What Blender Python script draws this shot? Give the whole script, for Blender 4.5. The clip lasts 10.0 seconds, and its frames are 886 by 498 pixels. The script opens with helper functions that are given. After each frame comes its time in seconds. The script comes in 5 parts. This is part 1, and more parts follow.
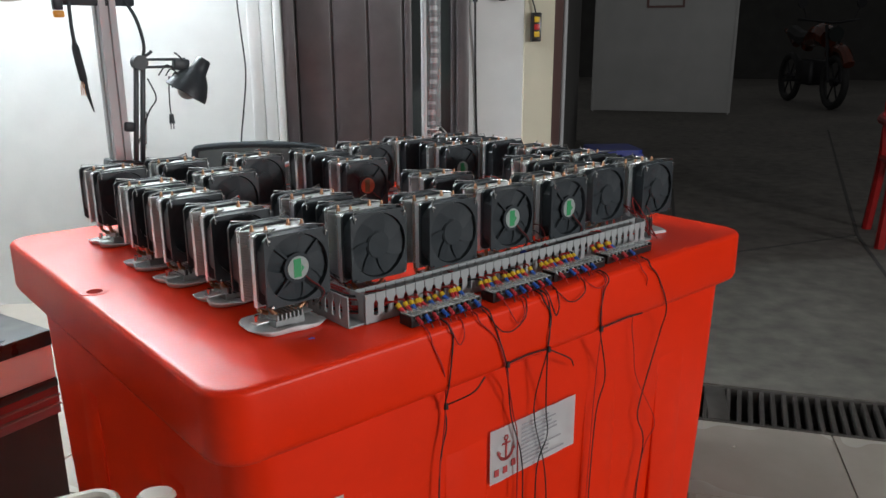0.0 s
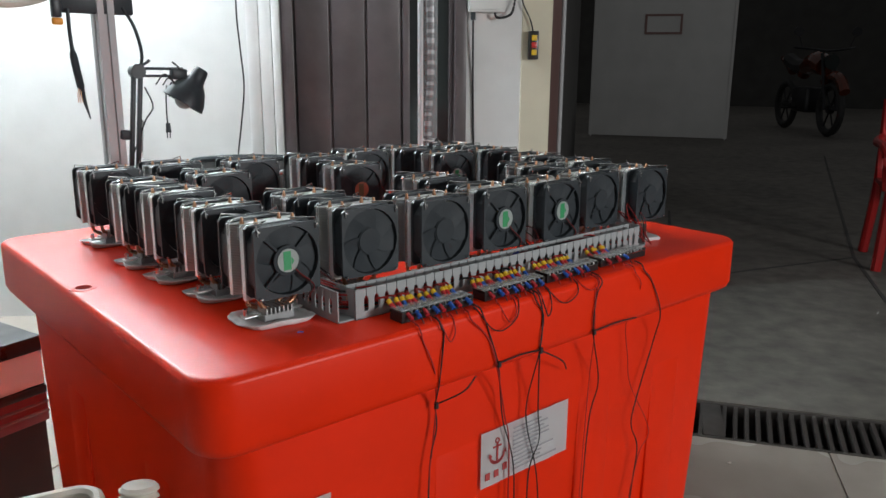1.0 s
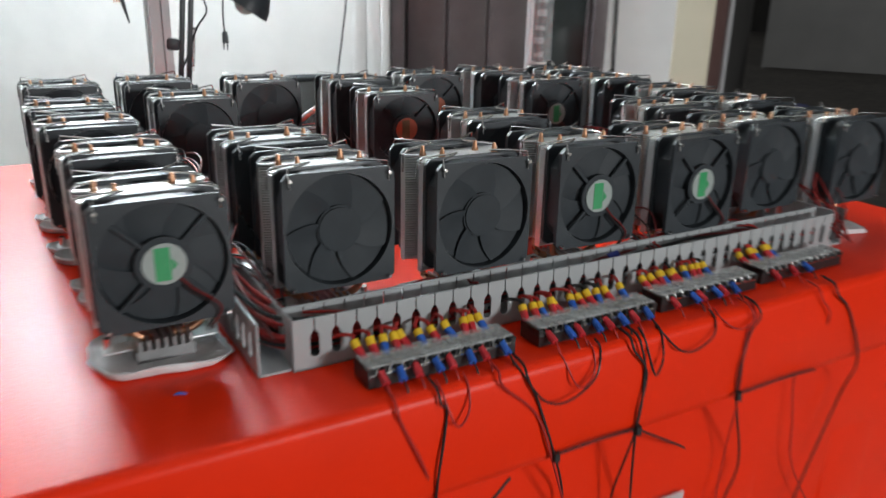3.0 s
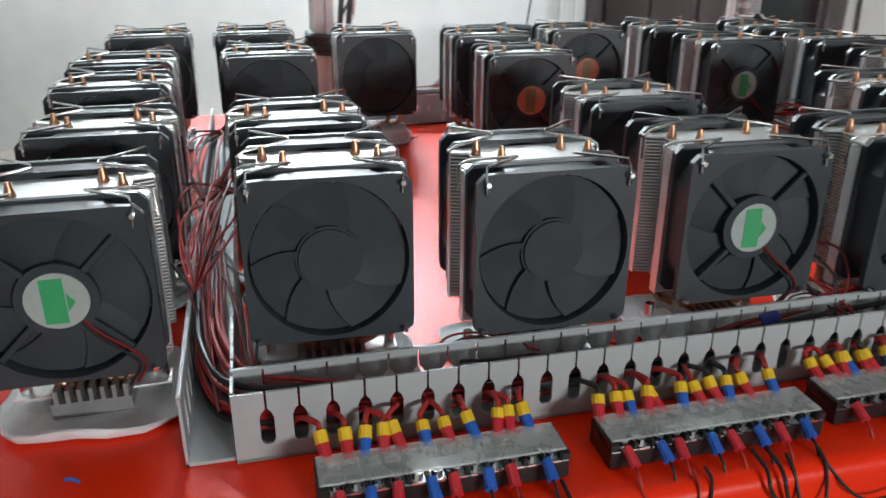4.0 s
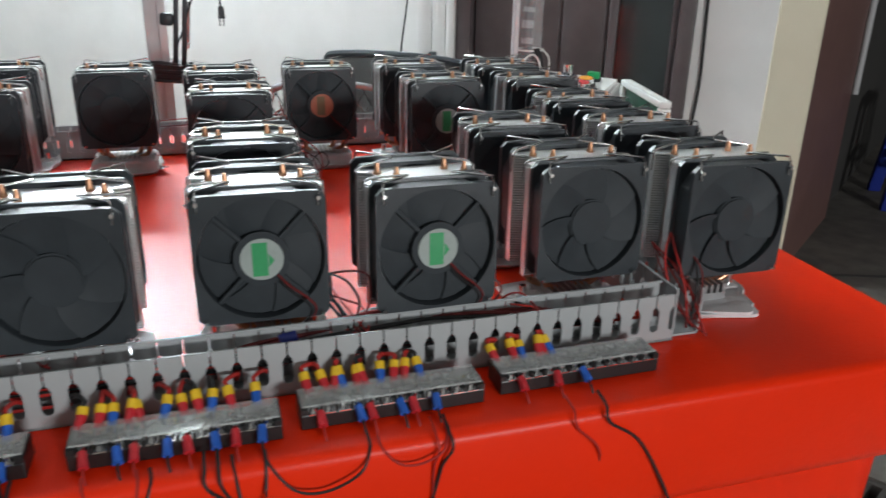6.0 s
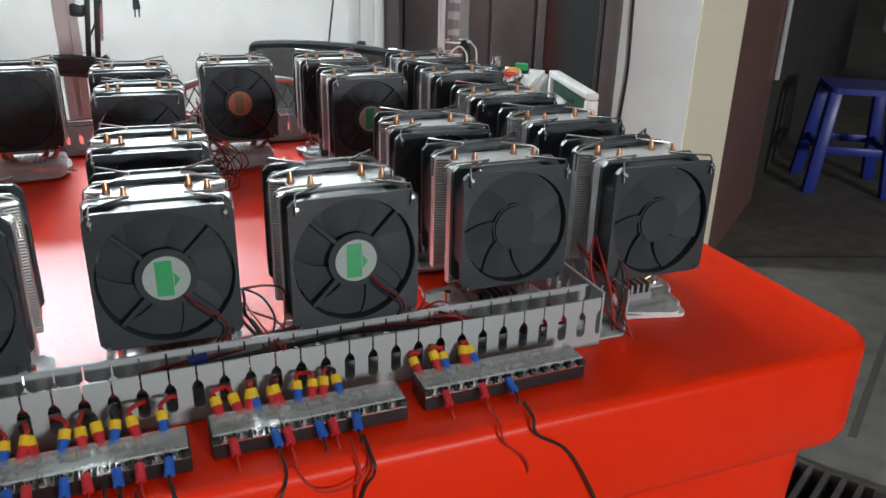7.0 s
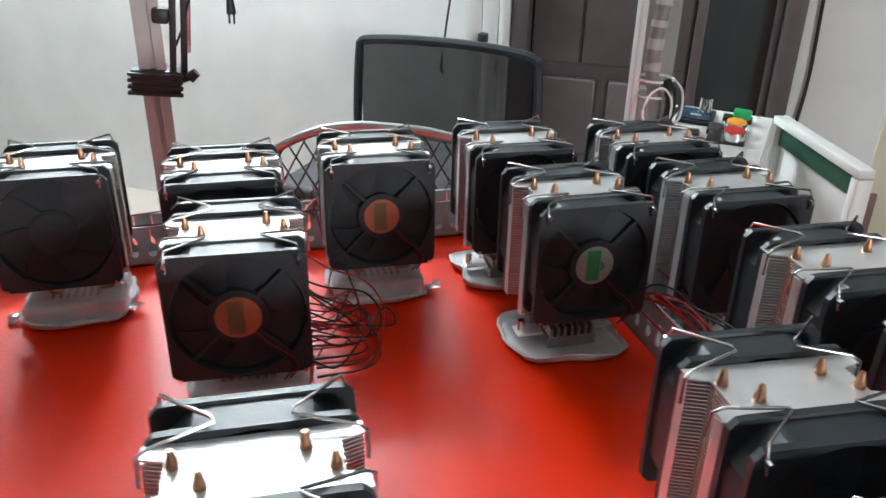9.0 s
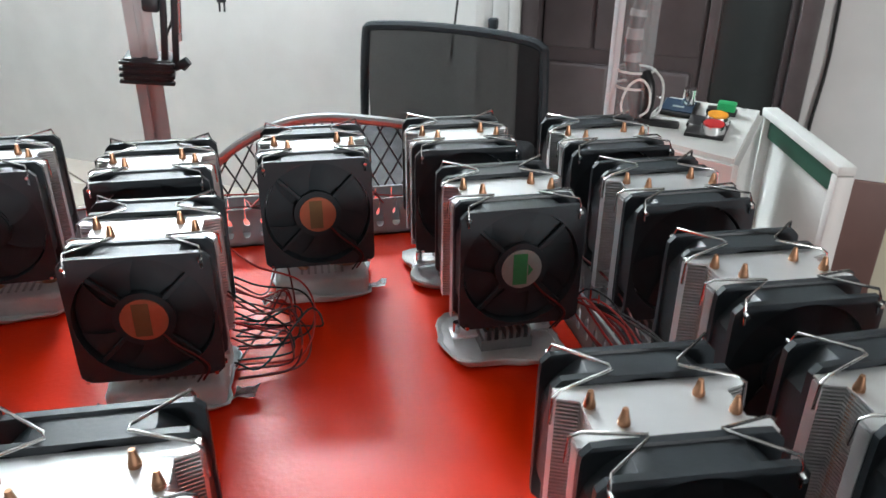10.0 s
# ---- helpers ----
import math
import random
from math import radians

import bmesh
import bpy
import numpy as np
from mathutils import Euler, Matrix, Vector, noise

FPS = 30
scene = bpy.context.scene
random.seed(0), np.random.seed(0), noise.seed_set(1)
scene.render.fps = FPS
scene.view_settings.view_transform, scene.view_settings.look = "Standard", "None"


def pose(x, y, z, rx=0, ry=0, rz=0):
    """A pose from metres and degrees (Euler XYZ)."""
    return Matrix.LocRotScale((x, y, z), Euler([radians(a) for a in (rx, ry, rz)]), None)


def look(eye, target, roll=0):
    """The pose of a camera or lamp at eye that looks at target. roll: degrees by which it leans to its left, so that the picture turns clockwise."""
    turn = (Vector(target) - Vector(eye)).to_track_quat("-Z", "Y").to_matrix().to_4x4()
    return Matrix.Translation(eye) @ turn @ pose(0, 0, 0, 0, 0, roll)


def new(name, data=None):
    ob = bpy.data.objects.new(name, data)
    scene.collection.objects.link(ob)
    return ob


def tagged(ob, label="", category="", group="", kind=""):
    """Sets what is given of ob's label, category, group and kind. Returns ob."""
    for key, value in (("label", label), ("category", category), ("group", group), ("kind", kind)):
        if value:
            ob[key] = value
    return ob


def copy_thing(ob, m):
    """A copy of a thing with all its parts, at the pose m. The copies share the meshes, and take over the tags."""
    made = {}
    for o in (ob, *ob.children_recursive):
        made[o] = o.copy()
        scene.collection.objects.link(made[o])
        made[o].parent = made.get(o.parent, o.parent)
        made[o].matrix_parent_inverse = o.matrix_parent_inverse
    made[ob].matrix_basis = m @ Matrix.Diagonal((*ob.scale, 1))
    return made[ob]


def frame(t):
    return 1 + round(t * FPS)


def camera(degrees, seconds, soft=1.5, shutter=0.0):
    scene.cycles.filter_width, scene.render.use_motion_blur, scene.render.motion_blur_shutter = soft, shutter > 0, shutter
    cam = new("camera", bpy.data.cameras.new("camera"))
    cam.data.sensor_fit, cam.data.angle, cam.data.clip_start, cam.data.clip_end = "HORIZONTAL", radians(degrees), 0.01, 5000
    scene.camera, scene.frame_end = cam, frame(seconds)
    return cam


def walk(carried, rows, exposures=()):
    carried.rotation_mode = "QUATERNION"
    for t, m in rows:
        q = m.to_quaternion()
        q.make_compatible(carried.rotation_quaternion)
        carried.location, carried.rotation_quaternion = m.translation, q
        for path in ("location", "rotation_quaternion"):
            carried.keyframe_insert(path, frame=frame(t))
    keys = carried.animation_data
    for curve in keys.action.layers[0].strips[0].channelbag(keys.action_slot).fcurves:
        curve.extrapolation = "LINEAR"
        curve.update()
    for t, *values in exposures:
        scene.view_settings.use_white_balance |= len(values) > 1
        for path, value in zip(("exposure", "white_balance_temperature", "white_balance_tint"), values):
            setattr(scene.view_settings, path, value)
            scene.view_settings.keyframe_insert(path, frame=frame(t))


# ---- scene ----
cam = camera(59.3, 10.0, shutter=0.5)
PATH = [
    (0, (-0.305, -0.709, 1.094), (0.958, 0.746, 0.560), -0.2),
    (0.5, (-0.305, -0.717, 1.067), (0.966, 0.745, 0.569), 0.1),
    (1, (-0.301, -0.717, 1.056), (0.977, 0.747, 0.584), 0.4),
    (1.5, (-0.295, -0.714, 1.054), (0.989, 0.748, 0.592), 0.5),
    (2, (-0.270, -0.661, 1.048), (0.971, 0.835, 0.574), 0.4),
    (2.2, (-0.233, -0.618, 1.041), (0.978, 0.893, 0.540), 0.3),
    (3.3, (0.172, -0.323, 0.992), (0.965, 1.374, 0.291), 1.2),
    (3.5, (0.207, -0.273, 0.989), (0.889, 1.462, 0.264), 0.9),
    (4, (0.259, -0.271, 0.986), (0.702, 1.520, 0.209), 0.2),
    (4.5, (0.305, -0.328, 1.002), (0.580, 1.488, 0.211), -0.1),
    (5, (0.382, -0.347, 1.012), (0.653, 1.480, 0.243), 0.0),
    (5.5, (0.461, -0.379, 1.017), (0.899, 1.425, 0.273), 0.8),
    (6, (0.513, -0.400, 1.023), (1.059, 1.377, 0.285), 1.1),
    (6.2, (0.522, -0.400, 1.022), (1.115, 1.364, 0.291), 1.3),
    (7.3, (0.534, -0.348, 1.034), (1.229, 1.358, 0.259), 1.4),
    (7.5, (0.521, -0.293, 1.036), (1.202, 1.420, 0.262), 1.4),
    (8, (0.478, -0.107, 1.057), (1.109, 1.613, 0.256), 1.0),
    (8.5, (0.498, 0.001, 1.078), (1.050, 1.730, 0.239), 1.4),
    (9, (0.545, 0.030, 1.074), (1.033, 1.764, 0.208), 1.2),
    (9.5, (0.590, 0.021, 1.072), (1.062, 1.752, 0.189), 0.9),
    (10, (0.627, 0.028, 1.081), (1.022, 1.767, 0.175), 0.5),
]
walk(cam, [(t, look(eye, target, roll)) for t, eye, target, roll in PATH], exposures=[(0.0, 0.54), (2.2, 0.54), (3.5, 0.82), (4.1, 0.80), (4.8, 0.66), (6.2, 0.66), (8.3, 0.72), (10.0, 0.72)])

# ---- world and light ----
world = bpy.data.worlds.new("night")
scene.world = world
world.use_nodes = True
world.node_tree.nodes["Background"].inputs[0].default_value = (0.70, 0.71, 0.72, 1)
world.node_tree.nodes["Background"].inputs[1].default_value = 0.085


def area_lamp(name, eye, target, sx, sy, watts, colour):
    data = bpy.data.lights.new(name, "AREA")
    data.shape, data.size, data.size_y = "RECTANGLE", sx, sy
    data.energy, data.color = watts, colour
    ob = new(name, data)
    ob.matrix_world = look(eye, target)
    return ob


# unseen source added behind the camera to brighten the tub's front
area_lamp("front_fill", (2.2, -5.0, 1.5), (0.6, 0.0, 0.6), 1.2, 0.4, 98, (0.97, 0.98, 0.98))
TUBE_GLOW = 430.0        # glow of the bare fluorescent tube by the far wall


# ---- materials ----
def mat(name, colour, rough=0.5, metal=0.0, vary=0.08, scale=30.0, bump=0.0, bump_scale=200.0, alpha=None, coat=0.0, spec=0.5, wear=0.0, trans=0.0, rvary=0.1):
    m = bpy.data.materials.new(name)
    m.use_nodes = True
    nt = m.node_tree
    b = nt.nodes["Principled BSDF"]
    tc = nt.nodes.new("ShaderNodeTexCoord")
    n1 = nt.nodes.new("ShaderNodeTexNoise")
    n1.inputs["Scale"].default_value, n1.inputs["Detail"].default_value = scale, 6
    n2 = nt.nodes.new("ShaderNodeTexNoise")
    n2.inputs["Scale"].default_value, n2.inputs["Detail"].default_value = scale / 9, 3
    nt.links.new(tc.outputs["Object"], n1.inputs["Vector"])
    nt.links.new(tc.outputs["Object"], n2.inputs["Vector"])
    add = nt.nodes.new("ShaderNodeMath")
    add.operation = "ADD"
    nt.links.new(n1.outputs["Fac"], add.inputs[0])
    nt.links.new(n2.outputs["Fac"], add.inputs[1])
    ramp = nt.nodes.new("ShaderNodeMapRange")
    ramp.inputs["From Min"].default_value, ramp.inputs["From Max"].default_value = 0.6, 1.4
    ramp.inputs["To Min"].default_value, ramp.inputs["To Max"].default_value = 1 - vary, 1 + vary
    nt.links.new(add.outputs[0], ramp.inputs["Value"])
    mul = nt.nodes.new("ShaderNodeVectorMath")
    mul.operation = "SCALE"
    mul.inputs[0].default_value = colour
    nt.links.new(ramp.outputs[0], mul.inputs["Scale"])
    nt.links.new(mul.outputs[0], b.inputs["Base Color"])
    rr = nt.nodes.new("ShaderNodeMapRange")
    rr.inputs["From Min"].default_value, rr.inputs["From Max"].default_value = 0.3, 0.7
    rr.inputs["To Min"].default_value, rr.inputs["To Max"].default_value = max(0.02, rough - rvary), min(1, rough + rvary)
    nt.links.new(n2.outputs["Fac"], rr.inputs["Value"])
    nt.links.new(rr.outputs[0], b.inputs["Roughness"])
    b.inputs["Metallic"].default_value = metal
    b.inputs["Specular IOR Level"].default_value = spec
    b.inputs["Coat Weight"].default_value = coat
    b.inputs["Transmission Weight"].default_value = trans
    if alpha is not None:
        b.inputs["Alpha"].default_value = alpha
    if bump:
        n3 = nt.nodes.new("ShaderNodeTexNoise")
        n3.inputs["Scale"].default_value, n3.inputs["Detail"].default_value = bump_scale, 4
        nt.links.new(tc.outputs["Object"], n3.inputs["Vector"])
        bp = nt.nodes.new("ShaderNodeBump")
        bp.inputs["Strength"].default_value, bp.inputs["Distance"].default_value = bump, 0.002
        nt.links.new(n3.outputs["Fac"], bp.inputs["Height"])
        nt.links.new(bp.outputs[0], b.inputs["Normal"])
    return m


RED = mat("red_polyethylene", (0.82, 0.025, 0.0004), 0.37, vary=0.07, scale=14, bump=0.12, bump_scale=260, rvary=0.08, spec=0.25)
BLACK = mat("black_plastic", (0.029, 0.036, 0.042), 0.42, vary=0.2, scale=60, bump=0.05, bump_scale=500, spec=0.35)
ROTOR = mat("dark_grey_plastic", (0.029, 0.036, 0.042), 0.60, vary=0.15, scale=80, spec=0.25)
ALU = mat("aluminium_fin", (0.84, 0.85, 0.86), 0.34, metal=0.68, vary=0.05, scale=60, bump=0.05, bump_scale=25)
CAST = mat("cast_aluminium", (0.38, 0.38, 0.385), 0.38, metal=0.7, vary=0.12, scale=90)
FOIL = mat("silver_foil", (0.78, 0.79, 0.80), 0.28, metal=0.75, vary=0.1, scale=120)
STEEL = mat("bright_steel_wire", (0.72, 0.72, 0.72), 0.22, metal=1.0, vary=0.05, scale=100)
COPPER = mat("copper_pipe", (0.52, 0.28, 0.17), 0.35, metal=1.0, vary=0.15, scale=200)
FOAM = mat("white_foam", (0.68, 0.68, 0.69), 0.75, vary=0.16, scale=60, bump=0.8, bump_scale=90)
DUCT = mat("grey_pvc_duct", (0.36, 0.38, 0.39), 0.45, vary=0.05, scale=40)
TBLACK = mat("black_bakelite", (0.012, 0.012, 0.013), 0.35, vary=0.15, scale=90)
CLEAR = mat("clear_acrylic", (0.74, 0.76, 0.76), 0.18, vary=0.22, scale=70, alpha=0.33, bump=0.25, bump_scale=120)
LUG_R = mat("red_lug_sleeve", (0.50, 0.02, 0.03), 0.4, scale=200)
LUG_B = mat("blue_lug_sleeve", (0.015, 0.10, 0.45), 0.4, scale=200)
MARK_Y = mat("yellow_marker", (0.75, 0.48, 0.02), 0.5, scale=200)
WIRE_R = mat("red_wire", (0.38, 0.016, 0.012), 0.55, scale=150)
WIRE_D = mat("dark_red_wire", (0.14, 0.010, 0.010), 0.5, scale=150)
WIRE_K = mat("black_wire", (0.012, 0.012, 0.013), 0.55, scale=150)
WHITE_WALL = mat("white_wall_paint", (0.71, 0.71, 0.70), 0.7, vary=0.09, scale=7, bump=0.18, bump_scale=120)
CREAM = mat("cream_wall_paint", (0.66, 0.61, 0.47), 0.7, vary=0.06, scale=6, bump=0.15, bump_scale=120)
BROWN = mat("brown_painted_panel", (0.16, 0.085, 0.075), 0.5, vary=0.12, scale=10, bump=0.1)
WOOD = mat("dark_stained_wood", (0.100, 0.082, 0.085), 0.38, vary=0.25, scale=14, bump=0.15, bump_scale=90)
DARKGLASS = mat("dark_glass", (0.02, 0.025, 0.025), 0.08, vary=0.2, scale=3, spec=0.6, rvary=0.03)
TILE = mat("floor_tile", (0.345, 0.305, 0.265), 0.3, vary=0.10, scale=9, bump=0.03)
GROUT = mat("tile_grout", (0.27, 0.24, 0.21), 0.85)
CONCRETE = mat("worn_concrete", (0.112, 0.103, 0.090), 0.85, vary=0.55, scale=11, bump=0.7, bump_scale=60)
GRATING = mat("worn_cast_iron", (0.062, 0.055, 0.050), 0.55, metal=0.3, vary=0.35, scale=30)
IRON = mat("black_iron", (0.02, 0.02, 0.022), 0.5, metal=0.6, vary=0.3, scale=40)
CEIL = mat("ceiling_paint", (0.58, 0.58, 0.57), 0.8, vary=0.03, scale=4)
# near-black; on passage and yard walls the missing light is in this colour
NIGHT = mat("near_black_matte", (0.05, 0.048, 0.045), 0.9, vary=0.3, scale=3, bump=0.4, bump_scale=30)
PLATE_W = mat("white_sheet_metal", (0.72, 0.72, 0.70), 0.45, vary=0.04, scale=8)
BOARD = mat("grey_white_gate", (0.42, 0.42, 0.41), 0.6, vary=0.12, scale=3)
GREEN = mat("green_plastic", (0.01, 0.33, 0.10), 0.4)
DGREEN = mat("dark_green_tape", (0.012, 0.075, 0.045), 0.45)
ORANGE = mat("orange_button", (0.75, 0.30, 0.02), 0.35)
REDB = mat("red_button", (0.55, 0.02, 0.02), 0.35)
LCD = mat("blue_display", (0.035, 0.065, 0.11), 0.15)
CHROME = mat("chrome", (0.8, 0.8, 0.8), 0.1, metal=1.0)
STICK_W = mat("white_sticker", (0.31, 0.36, 0.345), 0.4, scale=300)
STICK_G = mat("green_sticker_print", (0.03, 0.30, 0.11), 0.4, scale=300)
STICK_O = mat("orange_sticker", (0.42, 0.13, 0.07), 0.4, scale=300)
STICK_D = mat("olive_sticker_print", (0.16, 0.11, 0.05), 0.4, scale=300)
PAPER = mat("white_paper", (0.78, 0.79, 0.80), 0.8, vary=0.03, scale=12)
INK_R = mat("red_ink", (0.45, 0.06, 0.06), 0.8)
INK_G = mat("grey_ink", (0.42, 0.42, 0.45), 0.8)
POST = mat("anodised_aluminium", (0.50, 0.51, 0.52), 0.65, metal=0.0, vary=0.08, scale=30)
MESH_K = mat("black_mesh_fabric", (0.022, 0.023, 0.026), 0.6, vary=0.2, scale=200, alpha=0.88, bump=0.3, bump_scale=700)
RIMM = mat("dull_grey_metal", (0.42, 0.44, 0.46), 0.32, metal=0.6)
BLUE = mat("blue_plastic", (0.02, 0.04, 0.30), 0.4)
REDPL = mat("red_plastic_chair", (0.35, 0.012, 0.012), 0.4)
RUBBER = mat("black_rubber", (0.015, 0.015, 0.015), 0.7)
TUBE = mat("clear_pvc_tube", (0.75, 0.75, 0.76), 0.12, vary=0.05, alpha=0.20)
BAND_W = mat("white_cable_wrap", (0.33, 0.33, 0.34), 0.5, vary=0.15, scale=80)
SLEEVE = mat("grey_cable_sleeve", (0.09, 0.09, 0.10), 0.5, vary=0.3, scale=60)
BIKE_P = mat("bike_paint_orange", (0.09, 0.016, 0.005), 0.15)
# lid red darkened to paint the shade inside the plug hole
HOLE_SHADE = mat("hole_shade_red", (0.22, 0.008, 0.004), 0.95, spec=0.03)
MAROON = mat("maroon_paint", (0.20, 0.03, 0.035), 0.4)
BEIGE = mat("beige_plastic", (0.60, 0.57, 0.50), 0.5)


TUBE_LIT = bpy.data.materials.new("lit_fluorescent_tube")
TUBE_LIT.use_nodes = True
TUBE_LIT.node_tree.nodes["Principled BSDF"].inputs["Emission Color"].default_value = (0.84, 0.945, 1.0, 1)
TUBE_LIT.node_tree.nodes["Principled BSDF"].inputs["Emission Strength"].default_value = TUBE_GLOW


# ---- builders ----
B = bmesh.new


def mesh_of(name, bm, *mats):
    bmesh.ops.recalc_face_normals(bm, faces=bm.faces)
    me = bpy.data.meshes.new(name)
    bm.to_mesh(me)
    bm.free()
    for m in mats:
        me.materials.append(m)
    return me


def smooth(me, angle=35):
    me.shade_smooth()
    me.set_sharp_from_angle(angle=radians(angle))
    return me


def part(name, bm, material, parent, label="", flat=False):
    mats = material if isinstance(material, tuple) else (material,)
    me = mesh_of(name, bm, *mats)
    if not flat:
        smooth(me)
    ob = new(name, me)
    ob.parent = parent
    if label:
        ob["label"] = label
    return ob


def thing(name, m, label, category, group="", kind=""):
    ob = new(name)
    ob.matrix_world = m
    ob.empty_display_size = 0.05
    return tagged(ob, label, category, group, kind)


def solid(name, bm, material, label, category="", group="", kind="", m=None, flat=False):
    mats = material if isinstance(material, tuple) else (material,)
    me = mesh_of(name, bm, *mats)
    if not flat:
        smooth(me)
    ob = new(name, me)
    if m is not None:
        ob.matrix_world = m
    return tagged(ob, label, category, group, kind)


def block(bm, x0, y0, z0, x1, y1, z1, bevel=0.0, seg=2, m=None, mi=0):
    made = bmesh.ops.create_cube(bm, size=1)["verts"]
    for v in made:
        v.co = Vector((x0 + (v.co.x + 0.5) * (x1 - x0), y0 + (v.co.y + 0.5) * (y1 - y0), z0 + (v.co.z + 0.5) * (z1 - z0)))
    faces = {f for v in made for f in v.link_faces}
    for f in faces:
        f.material_index = mi
    if m is not None:
        bmesh.ops.transform(bm, matrix=m, verts=made)
    if bevel:
        edges = list({e for v in made for e in v.link_edges})
        bmesh.ops.bevel(bm, geom=edges, offset=bevel, segments=seg, affect="EDGES", profile=0.5)
    return bm


def cyl(bm, p0, p1, r0, r1=None, seg=16, cap=True, mi=0):
    r1 = r0 if r1 is None else r1
    p0, p1 = Vector(p0), Vector(p1)
    d = p1 - p0
    m = Matrix.Translation((p0 + p1) / 2) @ d.to_track_quat("Z", "Y").to_matrix().to_4x4()
    made = bmesh.ops.create_cone(bm, cap_ends=cap, segments=seg, radius1=r0, radius2=r1, depth=d.length, matrix=m)["verts"]
    for f in {f for v in made for f in v.link_faces}:
        f.material_index = mi
    return bm


def curve_points(pts, n=6):
    pts = [Vector(p) for p in pts]
    ext = [pts[0] * 2 - pts[1]] + pts + [pts[-1] * 2 - pts[-2]]
    out = []
    for i in range(1, len(ext) - 2):
        a, b, c, d = ext[i - 1:i + 3]
        for k in range(n):
            t = k / n
            out.append(0.5 * ((2 * b) + (c - a) * t + (2 * a - 5 * b + 4 * c - d) * t * t + (3 * b - a - 3 * c + d) * t ** 3))
    out.append(pts[-1])
    return out


def sweep(bm, pts, r, seg=6, n=6, mi=0, taper=None):
    path = curve_points(pts, n) if n else [Vector(p) for p in pts]
    rings = []
    up = Vector((0.13, 0.21, 1)).normalized()
    for i, p in enumerate(path):
        d = (path[min(i + 1, len(path) - 1)] - path[max(i - 1, 0)]).normalized()
        side = d.cross(up)
        if side.length < 0.1:
            side = d.cross(Vector((1, 0, 0)))
        side.normalize()
        top = side.cross(d).normalized()
        rad = r if taper is None else r * taper(i / (len(path) - 1))
        rings.append([bm.verts.new(p + rad * (math.cos(2 * math.pi * k / seg) * side + math.sin(2 * math.pi * k / seg) * top)) for k in range(seg)])
    for a, b in zip(rings, rings[1:]):
        for k in range(seg):
            bm.faces.new((a[k], a[(k + 1) % seg], b[(k + 1) % seg], b[k])).material_index = mi
    bm.faces.new(rings[0]).material_index = mi
    bm.faces.new(rings[-1][::-1]).material_index = mi
    return bm


def washer(bm, rin, rout, y0, y1, n=48):
    """A plate with a round hole, its axis along y. rout: function of the angle."""
    rows = []
    for y in (y0, y1):
        inner, outer = [], []
        for k in range(n):
            a = 2 * math.pi * (k + 0.5) / n
            c, s = math.cos(a), math.sin(a)
            inner.append(bm.verts.new((rin * c, y, rin * s)))
            outer.append(bm.verts.new((rout(a) * c, y, rout(a) * s)))
        rows.append((inner, outer))
    (i0, o0), (i1, o1) = rows
    for k in range(n):
        j = (k + 1) % n
        bm.faces.new((i0[k], i0[j], o0[j], o0[k]))
        bm.faces.new((i1[k], o1[k], o1[j], i1[j]))
        bm.faces.new((i0[k], i1[k], i1[j], i0[j]))
        bm.faces.new((o0[k], o0[j], o1[j], o1[k]))
    return bm


def prism(bm, outline, z0, z1, mi=0):
    lo = [bm.verts.new((x, y, z0)) for x, y in outline]
    hi = [bm.verts.new((x, y, z1)) for x, y in outline]
    n = len(outline)
    bm.faces.new(lo[::-1]).material_index = mi
    bm.faces.new(hi).material_index = mi
    for k in range(n):
        bm.faces.new((lo[k], lo[(k + 1) % n], hi[(k + 1) % n], hi[k])).material_index = mi
    return bm


def round_rect(x0, y0, x1, y1, r, n=6):
    out = []
    for cx, cy, a0 in ((x1 - r, y1 - r, 0), (x0 + r, y1 - r, 90), (x0 + r, y0 + r, 180), (x1 - r, y0 + r, 270)):
        for k in range(n + 1):
            a = radians(a0 + 90 * k / n)
            out.append((cx + r * math.cos(a), cy + r * math.sin(a)))
    return out


TOP = 0.732          # height of the tub's lid

# ---- setting: floor, walls, ceiling ----
U = Vector((0.829, -0.559, 0))      # along the far wall
N = Vector((-0.559, -0.829, 0))     # from the far wall into the room
A0 = Vector((1.33, 2.15, 0))        # far wall, at the door's first jamb
WALL = Matrix(((U.x, -N.x, 0, A0.x), (U.y, -N.y, 0, A0.y), (0, 0, 1, 0), (0, 0, 0, 1)))
GD = Vector((0.553, -0.833, 0))     # along the drain
GN = Vector((0.833, 0.553, 0))
GRATE = Matrix(((GD.x, GN.x, 0, 0), (GD.y, GN.y, 0, 0), (0, 0, 1, 0), (0, 0, 0, 1)))

bm = block(B(), -5, -6, -0.06, 5, 1.545, -0.006)
solid("floor", bm, GROUT, "grey grout bed under the beige floor tiles", "floor", kind="structure", m=GRATE, flat=True)
bm = block(B(), -5, 1.547, -0.06, -0.452, 2.75, 0.004)
solid("floor_landing", bm, TILE, "beige tiled floor before the dark door", "floor", kind="structure", m=GRATE, flat=True)
bm = block(B(), -14, 1.81, -0.2, 16, 22, 0.0)
solid("ground", bm, CONCRETE, "worn grey concrete yard ground with stains", "ground", kind="structure", m=GRATE, flat=True)

